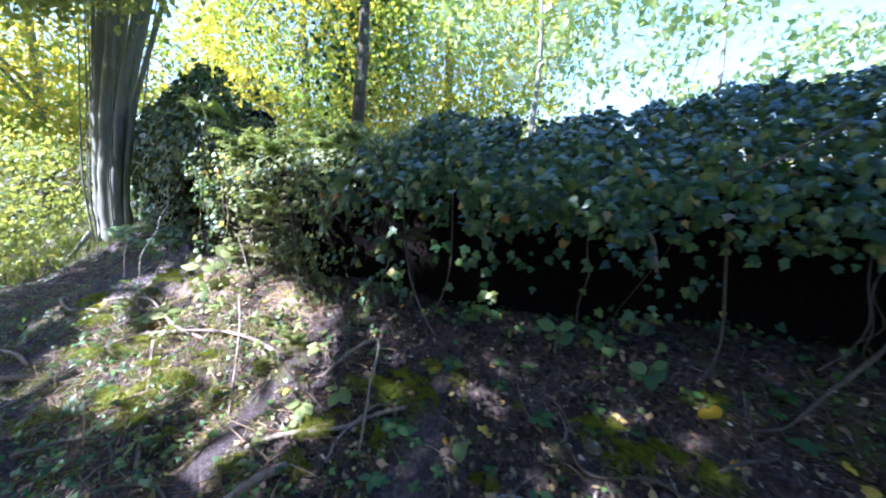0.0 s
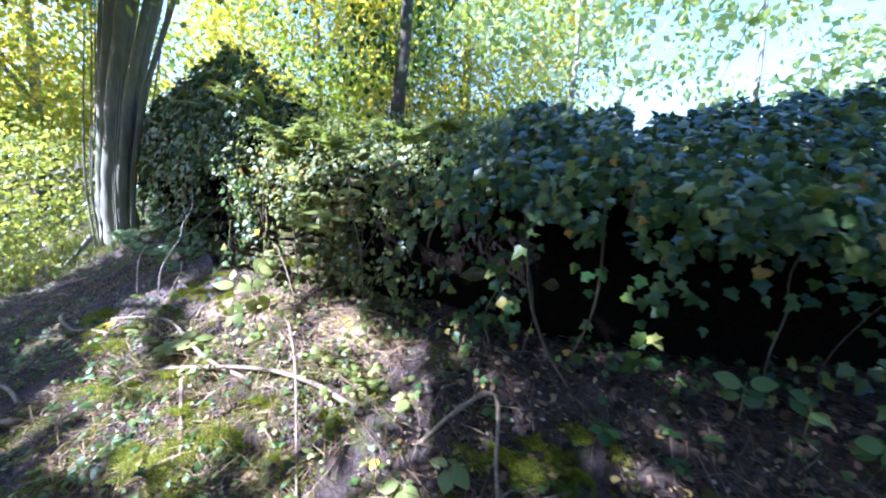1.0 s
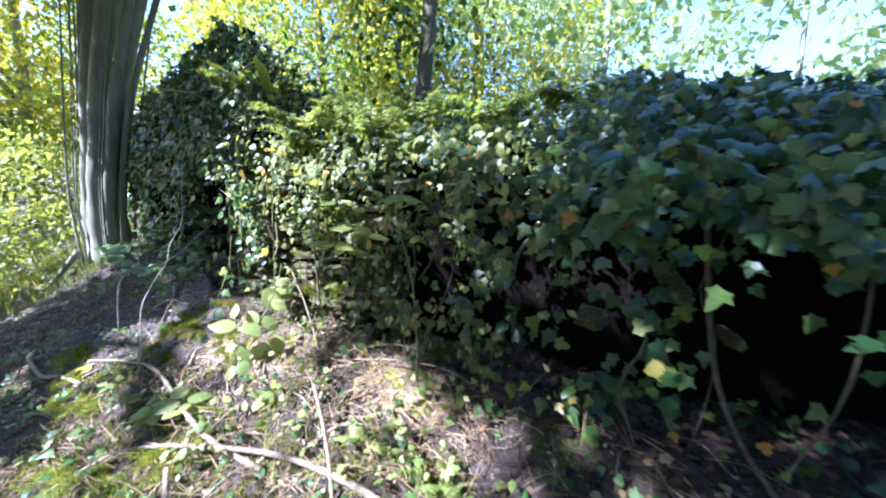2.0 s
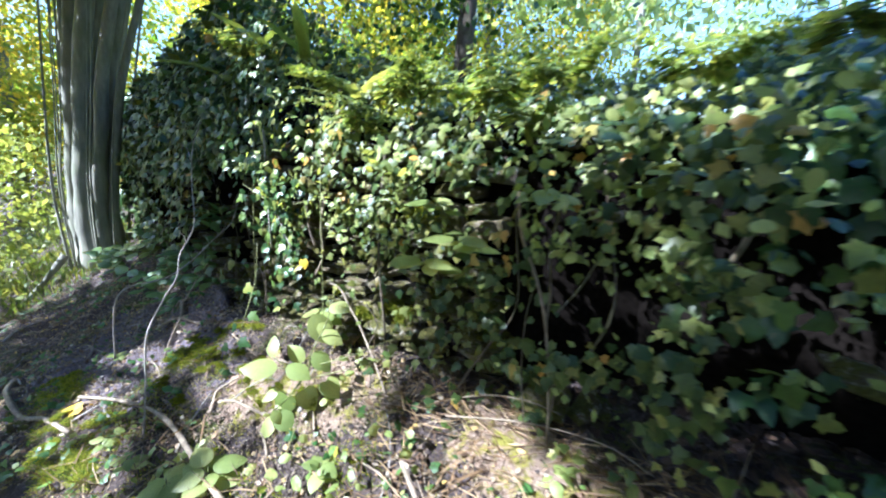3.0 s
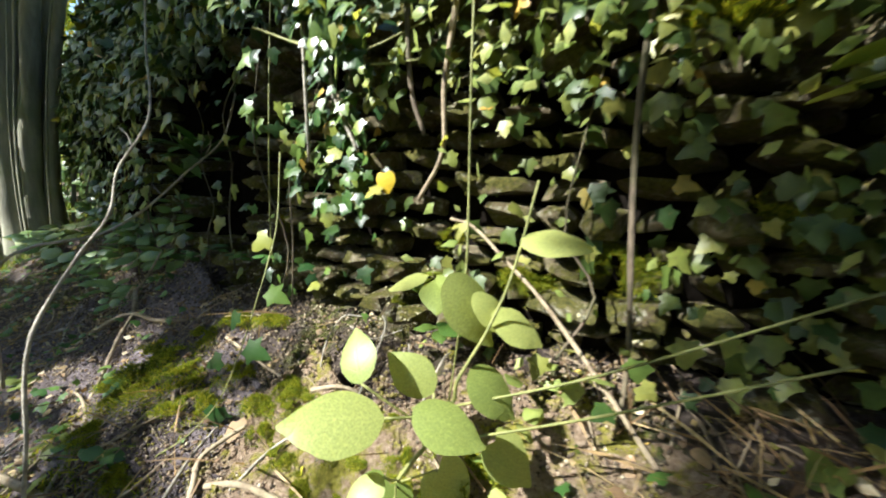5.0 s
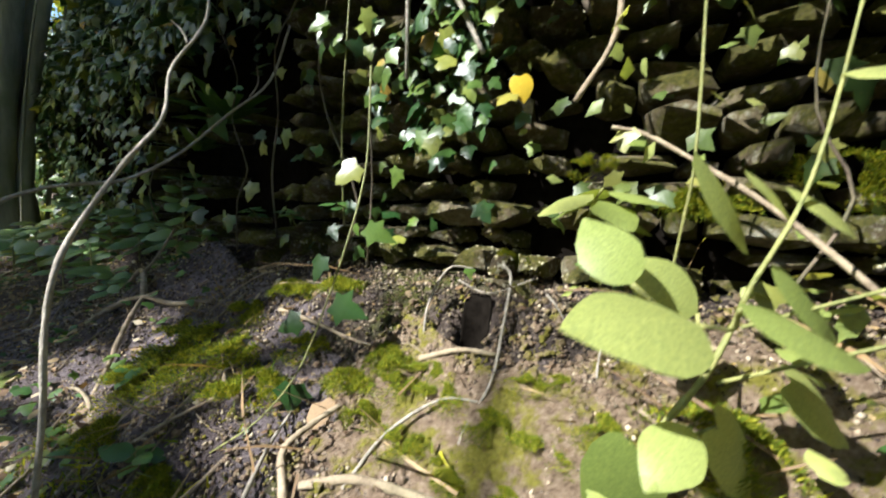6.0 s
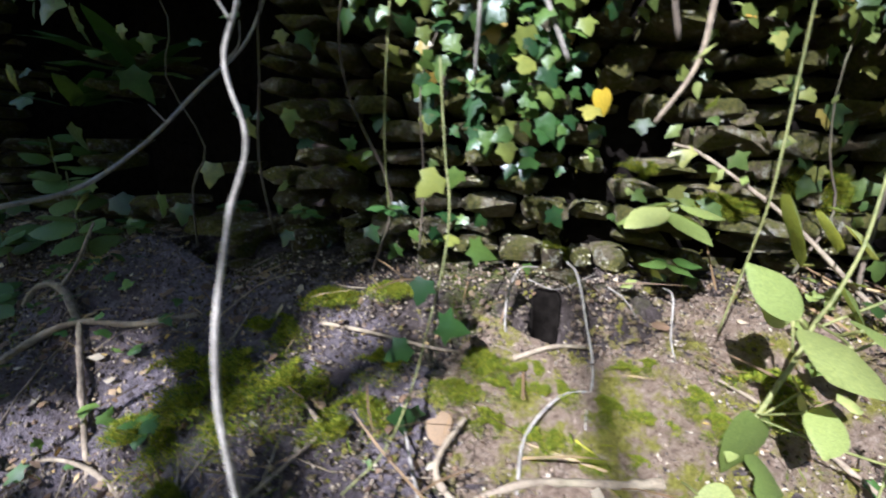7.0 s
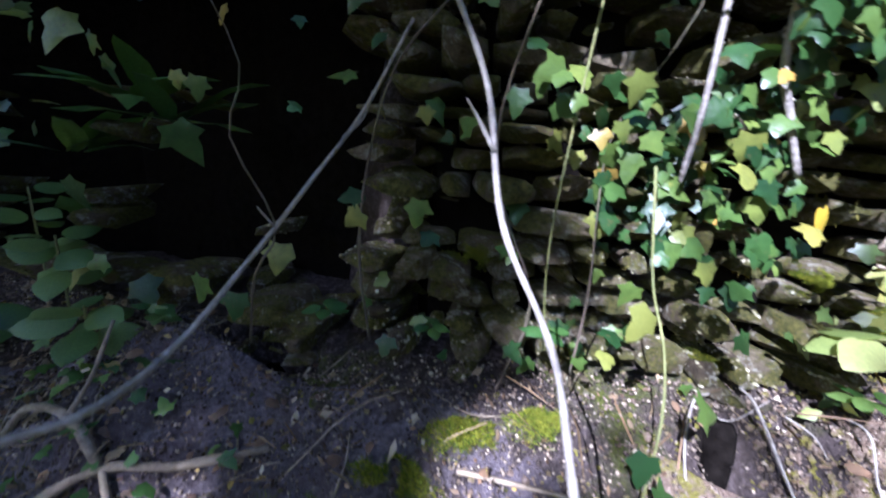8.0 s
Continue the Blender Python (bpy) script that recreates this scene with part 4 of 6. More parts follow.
rod("fallen_branch", "pale peeled stick lying on sunlit mossy soil", "branch", [(-2.06, 2.70, 0.012), (-1.98, 2.69, 0.014), (-1.88, 2.67, 0.016), (-1.82, 2.66, 0.018), (-1.77, 2.64, 0.018)], 0.0055, 0.0072, M_STICK, 9, 8, GONE, 0.22)
rod("fallen_branch", "curved grey stick beside a dead leaf", "branch", [(-2.04, 2.80, 0.03), (-2.09, 2.77, 0.03), (-2.105, 2.74, 0.02), (-2.085, 2.70, 0.02), (-2.05, 2.64, 0.02)], 0.0042, 0.0068, M_STICK, 8, 8, GONE, 0.25)
rod("fallen_branch", BR, "branch", [(-0.40, 1.51, 0.02), (-0.23, 1.55, 0.03), (0.03, 1.63, 0.04), (0.19, 1.67, 0.04), (0.42, 1.74, 0.03)], 0.012, 0.009, M_STICK, group=GONE)
rod("fallen_branch", "short thick grey stick lying on the bank", "branch", [(-0.40, 1.26, 0.02), (-0.25, 1.36, 0.025), (-0.12, 1.43, 0.025)], 0.022, 0.020, M_STICK, 9, group=GONE)
rod("fallen_branch", "crooked bare branch leaning out of the ivy", "branch", [(2.62, 2.05, 0.62), (2.52, 2.0, 0.45), (2.42, 2.0, 0.25), (2.22, 1.95, 0.09), (2.05, 1.88, 0.03), (1.90, 1.86, 0.01)], 0.013, 0.006, M_VINE, group=GONE)
for pts, r in (([(-0.19, 1.85, 0.01), (-0.05, 1.92, 0.08), (0.10, 1.94, 0.12), (0.13, 1.75, 0.06), (0.18, 1.52, 0.01)], 0.009),
               ([(-3.49, 2.31, 0.02), (-3.1, 2.2, 0.04), (-2.86, 2.11, 0.02)], 0.016), ([(-3.1, 1.97, 0.03), (-2.88, 1.97, 0.03), (-2.68, 2.0, 0.02)], 0.026),
               ([(-1.66, 2.14, 0.06), (-1.50, 1.98, 0.04), (-1.34, 1.82, 0.03), (-0.96, 1.42, 0.02)], 0.011), ([(-1.12, 2.34, 0.16), (-0.98, 2.18, 0.10), (-0.86, 2.01, 0.05), (-0.62, 1.64, 0.0)], 0.008)):
    rod("stick", "weathered grey stick among moss and leaf litter", "stick", pts, r, r * 0.8, M_STICK, group=GONE)
for pts, r in (([(1.10, 1.68, 0.01), (1.16, 1.60, 0.03), (1.25, 1.59, 0.03), (1.43, 1.62, 0.03), (1.56, 1.59, 0.02)], 0.013), ([(1.56, 1.59, 0.02), (1.75, 1.69, 0.04), (1.97, 1.77, 0.02)], 0.012),
               ([(-1.86, 1.45, 0.02), (-1.50, 1.51, 0.04), (-1.24, 1.50, 0.03), (-1.10, 1.42, 0.0)], 0.013), ([(-1.07, 1.34, 0.01), (-0.83, 1.37, 0.04), (-0.66, 1.31, 0.02), (-0.58, 1.2, 0.0)], 0.012),
               ([(-3.95, 3.10, 0.02), (-3.82, 2.98, 0.05), (-3.45, 2.82, 0.04), (-3.2, 2.77, 0.03), (-2.86, 2.66, 0.01)], 0.022),
               ([(-2.85, 3.30, 0.01), (-2.92, 3.38, 0.035), (-3.01, 3.45, 0.04), (-3.06, 3.46, 0.0)], 0.013), ([(-3.02, 3.28, 0.01), (-2.93, 3.29, 0.02), (-2.85, 3.30, 0.02), (-2.73, 3.28, 0.02), (-2.58, 3.25, 0.01)], 0.013),
               ([(-2.85, 3.30, 0.02), (-2.80, 3.19, 0.03), (-2.75, 3.08, 0.02), (-2.70, 2.98, 0.0)], 0.009), ([(-2.93, 3.37, 0.03), (-2.89, 3.41, 0.08), (-2.86, 3.45, 0.13)], 0.007)):
    rod("root", "gnarled surface root arching out of the soil", "root", pts, r * 0.72, r * 0.5, M_VINE if pts[0][0] > -2.5 else M_STICK, 7, 6, "surface roots", 0.3)
for pts, r in (([(-2.28, 3.06, 0.01), (-2.19, 3.0, 0.02), (-2.08, 2.94, 0.02), (-2.02, 2.91, 0.01)], 0.005), ([(-1.92, 2.87, 0.012), (-1.85, 2.85, 0.016), (-1.79, 2.83, 0.01)], 0.006),
               ([(-1.02, 2.52, 0.05), (-0.76, 2.46, 0.08), (-0.55, 2.40, 0.10), (-0.45, 2.33, 0.08)], 0.003), ([(-1.1, 2.56, 0.05), (-0.9, 2.56, 0.07), (-0.76, 2.52, 0.10), (-0.66, 2.48, 0.08)], 0.003),
               ([(-1.50, 2.52, 0.02), (-1.56, 2.62, 0.03), (-1.62, 2.70, 0.02)], 0.005), ([(-2.66, 3.50, 0.05), (-2.58, 3.45, 0.055), (-2.50, 3.38, 0.03)], 0.007),
               ([(-2.42, 2.80, 0.01), (-2.33, 2.83, 0.02), (-2.25, 2.87, 0.01)], 0.004), ([(-2.35, 2.66, 0.01), (-2.25, 2.72, 0.02), (-2.2, 2.78, 0.01)], 0.005)):
    rod("twig", TW, "twig", pts, r, r * 0.6, M_STICK, 6, 5, GONE)
for pts, r in (([(-1.92, 2.90, -0.01), (-1.915, 2.93, 0.05), (-1.88, 2.955, 0.085), (-1.83, 2.96, 0.07)], 0.004), ([(-1.775, 2.945, 0.07), (-1.762, 2.92, 0.055), (-1.78, 2.85, 0.03), (-1.80, 2.79, 0.02), (-1.845, 2.735, 0.012), (-1.82, 2.69, 0.0)], 0.005),
               ([(-1.60, 2.86, 0.04), (-1.615, 2.82, 0.05), (-1.645, 2.78, 0.02), (-1.66, 2.74, 0.0)], 0.004), ([(-1.70, 2.90, 0.03), (-1.69, 2.86, 0.03), (-1.67, 2.84, 0.0)], 0.003), ([(-1.86, 2.95, 0.06), (-1.80, 2.93, 0.04), (-1.72, 2.92, 0.05)], 0.0025)):
    rod("root", "pale exposed rootlet hanging over the burrow", "root", pts, r * 0.62, r * 0.4, M_PALE, 6, 6, "rootlets by the burrow", 0.1)

lie = random.Random(77)
for _ in range(120):
    fp, ft, fn = wall_at(station(lie.uniform(-5.4, 2.2)))
    d = lie.uniform(0.35, 1.65)
    x, y, w, n = fp[0] + fn[0] * d, fp[1] + fn[1] * d, lie.uniform(0, 3.14), lie.uniform(0.10, 0.34)
    bend = lie.uniform(-0.35, 0.35)
    rod("twig", "pale weathered twig among litter and moss", "twig", [(x, y, 0.006), (x + math.cos(w) * n * 0.35, y + math.sin(w) * n * 0.35, 0.02), (x + math.cos(w + bend) * n * 0.7, y + math.sin(w + bend) * n * 0.7, 0.025), (x + math.cos(w + bend * 1.6) * n, y + math.sin(w + bend * 1.6) * n, 0.008)], lie.uniform(0.003, 0.0075), 0.002, lie.choice((M_PALE, M_STICK)), 6, 4, "pale twigs on the bank", 0.2)

# twigs and vines that stand clear of the ground
sap = thing("leaning_sapling", (-2.36, 2.58, gz(-2.36, 2.58)), "pale bare sapling stem leaning in front of the wall", "sapling")
back = Matrix.Translation(-Vector(sap.location))
part("stem", mesh("sapling_stem", *tube([(-2.325, 2.57, -0.42), (-2.338, 2.62, -0.15), (-2.356, 2.66, 0.04), (-2.352, 2.745, 0.175), (-2.338, 2.812, 0.268), (-2.365, 2.867, 0.366), (-2.355, 2.946, 0.495), (-2.42, 3.02, 0.68), (-2.46, 3.08, 0.86), (-2.42, 3.1, 1.0)], 0.0036, 0.0022, 8, 9, 0.26), M_PALE, True), sap, "", back)
for pts in ([(-2.36, 2.90, 0.42), (-2.375, 2.905, 0.445), (-2.39, 2.90, 0.46)], [(-2.45, 3.06, 0.80), (-2.52, 3.10, 0.90)]):
    part("side_twig", mesh("side_twig", *tube(pts, 0.0025, 0.001, 5, 4), M_PALE, True), sap, "", back)
twig = thing("leaning_twig", (-2.98, 2.99, -0.30), "smooth pale twig slanting from bank to ivy", "twig")
back = Matrix.Translation((2.98, -2.99, 0.30))
part("stem", mesh("twig_stem", *tube([(-2.98, 2.99, -0.30), (-2.92, 2.96, -0.06), (-2.83, 2.93, 0.10), (-2.77, 2.97, 0.152), (-2.70, 2.985, 0.168), (-2.65, 3.06, 0.187), (-2.58, 3.14, 0.262), (-2.49, 3.20, 0.375), (-2.41, 3.26, 0.48), (-2.34, 3.24, 0.62)], 0.0048, 0.0028, 8, 5, 0.10), M_PALE, True), twig, "", back)
for pts in ([(-2.45, 3.23, 0.43), (-2.42, 3.22, 0.46), (-2.41, 3.20, 0.50)], [(-2.55, 3.16, 0.30), (-2.57, 3.15, 0.33)]):
    part("side_twig", mesh("side_twig", *tube(pts, 0.002, 0.001, 5, 3), M_PALE, True), twig, "", back)
rod("leaning_twig", "thin broken twig propped against the wall stones", "twig", [(-1.614, 2.885, 0.285), (-1.564, 2.87, 0.270), (-1.50, 2.82, 0.215), (-1.43, 2.77, 0.15), (-1.34, 2.70, 0.04), (-1.25, 2.62, -0.08)], 0.0032, 0.0045, M_STICK, 6, 5, "", 0.15, False)
VINE = "brown woody climber stem hanging on the wall"
for pts, r, mat in (([(-0.84, 2.50, 0.75), (-0.82, 2.49, 0.61), (-0.78, 2.47, 0.51), (-0.74, 2.45, 0.38), (-0.71, 2.44, 0.15), (-0.70, 2.43, -0.08)], 0.005, M_STICK), ([(-0.72, 2.46, 0.70), (-0.74, 2.45, 0.57), (-0.73, 2.45, 0.46), (-0.735, 2.45, 0.36)], 0.005, M_VINE),
                    ([(-0.60, 2.40, 0.62), (-0.66, 2.42, 0.48), (-0.71, 2.44, 0.40)], 0.0035, M_VINE), ([(-1.99, 2.99, 0.95), (-1.98, 2.99, 0.56), (-1.98, 3.0, 0.40)], 0.005, M_PALE), ([(-2.09, 3.06, 0.95), (-2.12, 3.07, 0.62), (-2.14, 3.08, 0.30), (-2.13, 3.07, 0.10)], 0.0022, M_STALK),
                    ([(-1.91, 2.95, 0.80), (-1.90, 2.95, 0.58), (-1.87, 2.94, 0.50), (-1.83, 2.93, 0.42)], 0.006, M_PALE), ([(-1.71, 2.86, 0.75), (-1.70, 2.86, 0.55), (-1.67, 2.86, 0.45)], 0.006, M_VINE), ([(-1.60, 2.84, 0.75), (-1.63, 2.84, 0.55), (-1.63, 2.85, 0.42), (-1.68, 2.87, 0.32)], 0.006, M_STICK),
                    ([(-1.57, 2.74, 0.95), (-1.575, 2.735, 0.6), (-1.568, 2.727, 0.244), (-1.575, 2.73, 0.12), (-1.59, 2.74, -0.04)], 0.0022, M_STALK), ([(-1.30, 2.70, 0.9), (-1.33, 2.71, 0.5), (-1.30, 2.72, 0.1), (-1.31, 2.70, -0.02)], 0.005, M_VINE),
                    ([(-0.26, 2.45, 0.66), (-0.29, 2.44, 0.60), (-0.33, 2.43, 0.53), (-0.34, 2.42, 0.45)], 0.008, M_STICK), ([(0.58, 2.0, 0.95), (0.54, 1.98, 0.80), (0.53, 1.99, 0.68)], 0.011, M_VINE), ([(1.30, 2.06, 0.72), (1.36, 2.04, 0.69), (1.45, 2.06, 0.59), (1.50, 2.08, 0.43)], 0.011, M_STICK), ([(0.10, 2.12, 0.90), (0.14, 2.13, 0.75), (0.22, 2.10, 0.28), (0.36, 2.04, 0.02), (0.50, 1.94, -0.10)], 0.008, M_VINE),
                    ([(0.45, 2.04, 0.80), (0.46, 2.03, 0.35), (0.37, 2.05, 0.03)], 0.005, M_VINE), ([(1.72, 2.05, 1.0), (1.78, 2.06, 0.53), (1.82, 2.05, 0.12), (1.71, 1.96, -0.11)], 0.007, M_VINE), ([(2.10, 2.0, 1.15), (1.90, 2.02, 1.0), (1.74, 2.05, 0.90)], 0.007, M_VINE)):
    rod("climber_stem", VINE, "vine", pts, r, r * 0.75, mat, 6, 5, "climber stems on the wall", 0.14, False)

for pts in ([(-2.10, 2.98, 0.70), (-1.95, 2.93, 0.64), (-1.80, 2.89, 0.59), (-1.68, 2.84, 0.58)], [(-1.99, 2.96, 0.66), (-1.84, 2.92, 0.62), (-1.66, 2.86, 0.66)]):
    rod("bramble_stalk", "thin yellow-green bramble stalk arching from the ivy", "bramble", pts, 0.003, 0.002, M_STALK, 6, 5, "bramble stalks", 0.05, False)

# the hanging ivy shoot with single leaves
shoot = thing("ivy_shoot", (-2.05, 3.02, 0.30), "thin hanging ivy shoot with a few single leaves", "ivy")
back = Matrix.Translation(-Vector(shoot.location))
part("stem", mesh("shoot_stem", *tube([(-2.05, 2.99, 0.42), (-2.045, 2.96, 0.26), (-2.045, 2.92, 0.17), (-2.06, 2.89, 0.08), (-2.09, 2.87, -0.03), (-2.13, 2.84, -0.15), (-2.18, 2.80, -0.22), (-2.25, 2.78, -0.27)], 0.0021, 0.0014, 6, 5), M_STALK, True), shoot, "", back)
for at, tip, size in (((-2.02, 2.87, 0.105), (0.9, -0.1, -0.35), 0.055), ((-2.075, 2.86, -0.03), (0.9, -0.1, -0.3), 0.062), ((-2.10, 2.87, 0.05), (-0.3, -0.2, -0.8), 0.05), ((-2.13, 2.85, -0.06), (-0.8, -0.1, -0.4), 0.05), ((-2.135, 2.83, -0.17), (-0.1, -0.1, -0.9), 0.062), ((-2.20, 2.80, -0.25), (-0.6, -0.1, -0.3), 0.05), ((-2.06, 2.94, 0.22), (-0.7, -0.2, -0.6), 0.06)):
    part("leaf", rnd.choice(IVY_LEAVES), shoot, "", back @ leaf_pose(at, tip, (rnd.uniform(-0.4, 0.4), -0.8, 0.5), size))

# ---------------------------------------------------------------- plants
def one_leaf(name, leaf, mat, n):
    out = []
    for _ in range(n):
        v = leaf[0] * (1 + (rng.random(leaf[0].shape) - 0.5) * (0.05 if len(leaf[0]) > 20 else 0.16))
        v[:, 2] += rnd.uniform(-0.1, 0.1) * v[:, 1] ** 2
        out.append(mesh(name, v, leaf[1], mat, True))
    return out


OVALS = one_leaf("oval_leaf", OVAL_FINE, M_FRESH_ONE, 6)
HEARTS = one_leaf("heart_leaf", HEART_FINE, M_FRESH_ONE, 4)
HERBS = one_leaf("herb_leaf", OVAL, M_HERB, 6)
M_BUSHY = leaf_material("bushy_leaf", ((0.0, (0.07, 0.14, 0.04)), (0.6, (0.13, 0.22, 0.06)), (1.0, (0.20, 0.29, 0.09))), 0.45, 0.35, single=True)
BUSHY = one_leaf("bushy_leaf", OVAL_FINE, M_BUSHY, 5)
LANCES = one_leaf("lance_leaf", LANCE, M_HERB, 4)
STRAPS = one_leaf("strap_frond", STRAP, M_FRESH_ONE, 4)

tall = thing("tall_plant", (-1.66, 2.64, gz(-1.66, 2.64)), "tall yellow-green plant with soft heart-shaped leaves on the bank", "plant")
back = Matrix.Translation(-Vector(tall.location))
part("stem", mesh("plant_stem", *tube([(-1.69, 2.63, gz(-1.69, 2.63) - 0.02), (-1.655, 2.615, -0.104), (-1.60, 2.62, -0.023), (-1.573, 2.624, 0.035), (-1.567, 2.616, 0.075), (-1.53, 2.621, 0.148), (-1.498, 2.636, 0.232), (-1.47, 2.65, 0.36)], 0.0040, 0.0016, 7, 5), M_STALK, True), tall, "yellow-green upright stem", back)
for base, tip, nor, data in (((-1.663, 2.606, -0.10), (-1.694, 2.590, -0.182), (0.1, -0.9, 0.35), HEARTS), ((-1.604, 2.634, 0.039), (-1.667, 2.625, 0.091), (-0.4, -0.7, 0.6), OVALS), ((-1.655, 2.545, 0.050), (-1.755, 2.495, 0.080), (0.05, -0.45, 0.9), OVALS), ((-1.62, 2.555, 0.063), (-1.53, 2.538, 0.048), (0.1, -0.35, 0.9), OVALS), ((-1.697, 2.577, 0.076), (-1.728, 2.603, 0.138), (-0.2, -0.8, 0.5), OVALS), ((-1.655, 2.545, -0.035), (-1.70, 2.51, -0.055), (0.0, -0.4, 0.9), OVALS), ((-1.628, 2.471, -0.069), (-1.594, 2.46, -0.104), (0, -0.4, 0.9), OVALS),
                             ((-1.593, 2.686, 0.213), (-1.509, 2.670, 0.124), (0.5, -0.6, 0.5), OVALS), ((-1.591, 2.607, -0.068), (-1.539, 2.590, -0.125), (0.4, -0.7, 0.5), HEARTS), ((-1.551, 2.617, 0.092), (-1.480, 2.600, 0.045), (0.3, -0.6, 0.7), OVALS),
                             ((-1.71, 2.575, -0.205), (-1.775, 2.56, -0.245), (0, -0.6, 0.8), HEARTS), ((-1.681, 2.581, -0.172), (-1.615, 2.565, -0.20), (0.1, -0.6, 0.8), HEARTS), ((-1.525, 2.642, 0.169), (-1.45, 2.630, 0.15), (0, -0.5, 0.8), OVALS),
                             ((-1.553, 2.664, 0.19), (-1.49, 2.65, 0.155), (0.3, -0.5, 0.8), OVALS), ((-1.509, 2.629, -0.027), (-1.45, 2.61, -0.07), (0.3, -0.6, 0.7), HEARTS), ((-1.49, 2.64, 0.28), (-1.42, 2.60, 0.30), (0, -0.5, 0.9), OVALS)):
    v = np.array(tip) - np.array(base)
    part("leaf", rnd.choice(data), tall, "", back @ leaf_pose(base, v, nor, float(np.linalg.norm(v)) * 1.08))
for pts in ([(-1.655, 2.545, 0.050), (-1.61, 2.575, 0.04), (-1.573, 2.624, 0.035)], [(-1.62, 2.555, 0.063), (-1.60, 2.585, 0.04), (-1.573, 2.624, 0.035)], [(-1.697, 2.577, 0.076), (-1.64, 2.59, 0.03), (-1.60, 2.62, -0.02)], [(-1.655, 2.545, -0.035), (-1.655, 2.58, -0.07), (-1.655, 2.615, -0.10)], [(-1.628, 2.471, -0.069), (-1.64, 2.54, -0.09), (-1.656, 2.614, -0.104)], [(-1.604, 2.634, 0.039), (-1.60, 2.625, -0.01)], [(-1.591, 2.607, -0.068), (-1.65, 2.612, -0.10)], [(-1.57, 2.62, 0.03), (-1.38, 2.58, 0.12), (-1.15, 2.52, 0.26)], [(-1.60, 2.60, -0.02), (-1.40, 2.56, 0.07), (-1.18, 2.50, 0.19)]):
    part("stalk", mesh("leaf_stalk", *tube(pts, 0.0022, 0.0016, 5, 5, 0.05), M_STALK, True), tall, "", back)


def rosette(name, label, x, y, count, size, data, rise=0.06, lift=0.5, mat=None, at_z=None, lean=(0, 0), face=0.25):
    """A low plant: a short stem and leaves in whorls."""
    z0 = gz(x, y) if at_z is None else at_z
    ob = thing(name, (x, y, z0), label, "plant", "small plants on the bank")
    part("stem", mesh("seedling_stem", *tube([(0, 0, -0.01), (lean[0] * 0.5, lean[1] * 0.5, rise * 0.6), (lean[0], lean[1], rise)], size * 0.035, size * 0.025, 5, 3, 0.05), M_STALK, True), ob)
    for k in range(count):
        w = k * 2.4 + rnd.uniform(-0.3, 0.3)
        u = 0.45 + 0.55 * k / max(count - 1, 1)
        tip = (math.cos(w), math.sin(w), lift * rnd.uniform(-0.2, 1.0))
        nor = (-0.35 * math.cos(w), -0.35 * math.sin(w) - face, 0.9)
        base = (lean[0] * u + math.cos(w) * size * 0.12, lean[1] * u + math.sin(w) * size * 0.12, rise * u)
        part("leaf", rnd.choice(data), ob, "", leaf_pose(base, tip, nor, size * rnd.uniform(0.7, 1.1)))
    return ob


PALE_L, DARK_L = "pale green seedling with broad soft leaves on the bank", "low dark green herb growing out of leaf litter"
for x, y, c, s, r in ((-1.86, 2.42, 10, 0.10, 0.09), (-2.0, 2.38, 9, 0.085, 0.08), (-2.25, 2.45, 6, 0.06, 0.06), (-1.42, 2.42, 6, 0.07, 0.07), (-2.45, 2.52, 6, 0.055, 0.06), (-3.12, 3.12, 8, 0.05, 0.05), (-2.75, 2.62, 5, 0.05, 0.04)):
    rosette("seedling", PALE_L, x, y, c, s, OVALS, r)
for x, y, c, s, r in ((0.33, 1.60, 8, 0.085, 0.10), (0.53, 1.90, 7, 0.06, 0.05), (0.98, 1.74, 9, 0.06, 0.07), (2.10, 1.82, 8, 0.06, 0.06), (2.08, 1.97, 8, 0.06, 0.07), (1.68, 1.95, 6, 0.05, 0.05), (0.78, 1.55, 5, 0.045, 0.03), (2.4, 1.75, 6, 0.06, 0.05), (0.78, 1.86, 6, 0.05, 0.05), (0.1, 1.95, 5, 0.05, 0.05),
                       (-3.7, 3.85, 8, 0.09, 0.10), (-2.36, 2.76, 7, 0.05, 0.04), (-2.30, 2.66, 5, 0.05, 0.03), (-2.62, 3.02, 6, 0.04, 0.03), (-2.70, 2.92, 6, 0.04, 0.03), (-2.82, 3.55, 6, 0.05, 0.05), (-2.58, 2.85, 5, 0.035, 0.02)):
    rosette("seedling", DARK_L, x, y, c, s, HERBS, r)
for x, y, c, s, r in ((1.05, 2.03, 6, 0.095, 0.17), (1.29, 2.04, 5, 0.075, 0.16), (1.50, 1.98, 6, 0.095, 0.13)):
    rosette("seedling", "upright broad-leaved green seedling before the dark hollow", x, y, c, s, BUSHY, r, 1.0, None, None, (0, 0), 1.1)
for x, y, c, s, r in ((-3.22, 3.68, 9, 0.095, 0.10), (-2.95, 3.56, 8, 0.105, 0.12), (-3.12, 3.45, 7, 0.06, 0.06), (-3.35, 3.62, 8, 0.08, 0.09), (-3.45, 3.9, 8, 0.09, 0.12), (-3.05, 3.72, 9, 0.095, 0.20), (-3.12, 3.80, 9, 0.08, 0.28), (-3.2, 3.55, 8, 0.07, 0.10)):
    rosette("seedling", "bushy light green seedling at the wall's foot", x, y, c, s, BUSHY, r, 0.6, None, None, (0, 0), 0.7)
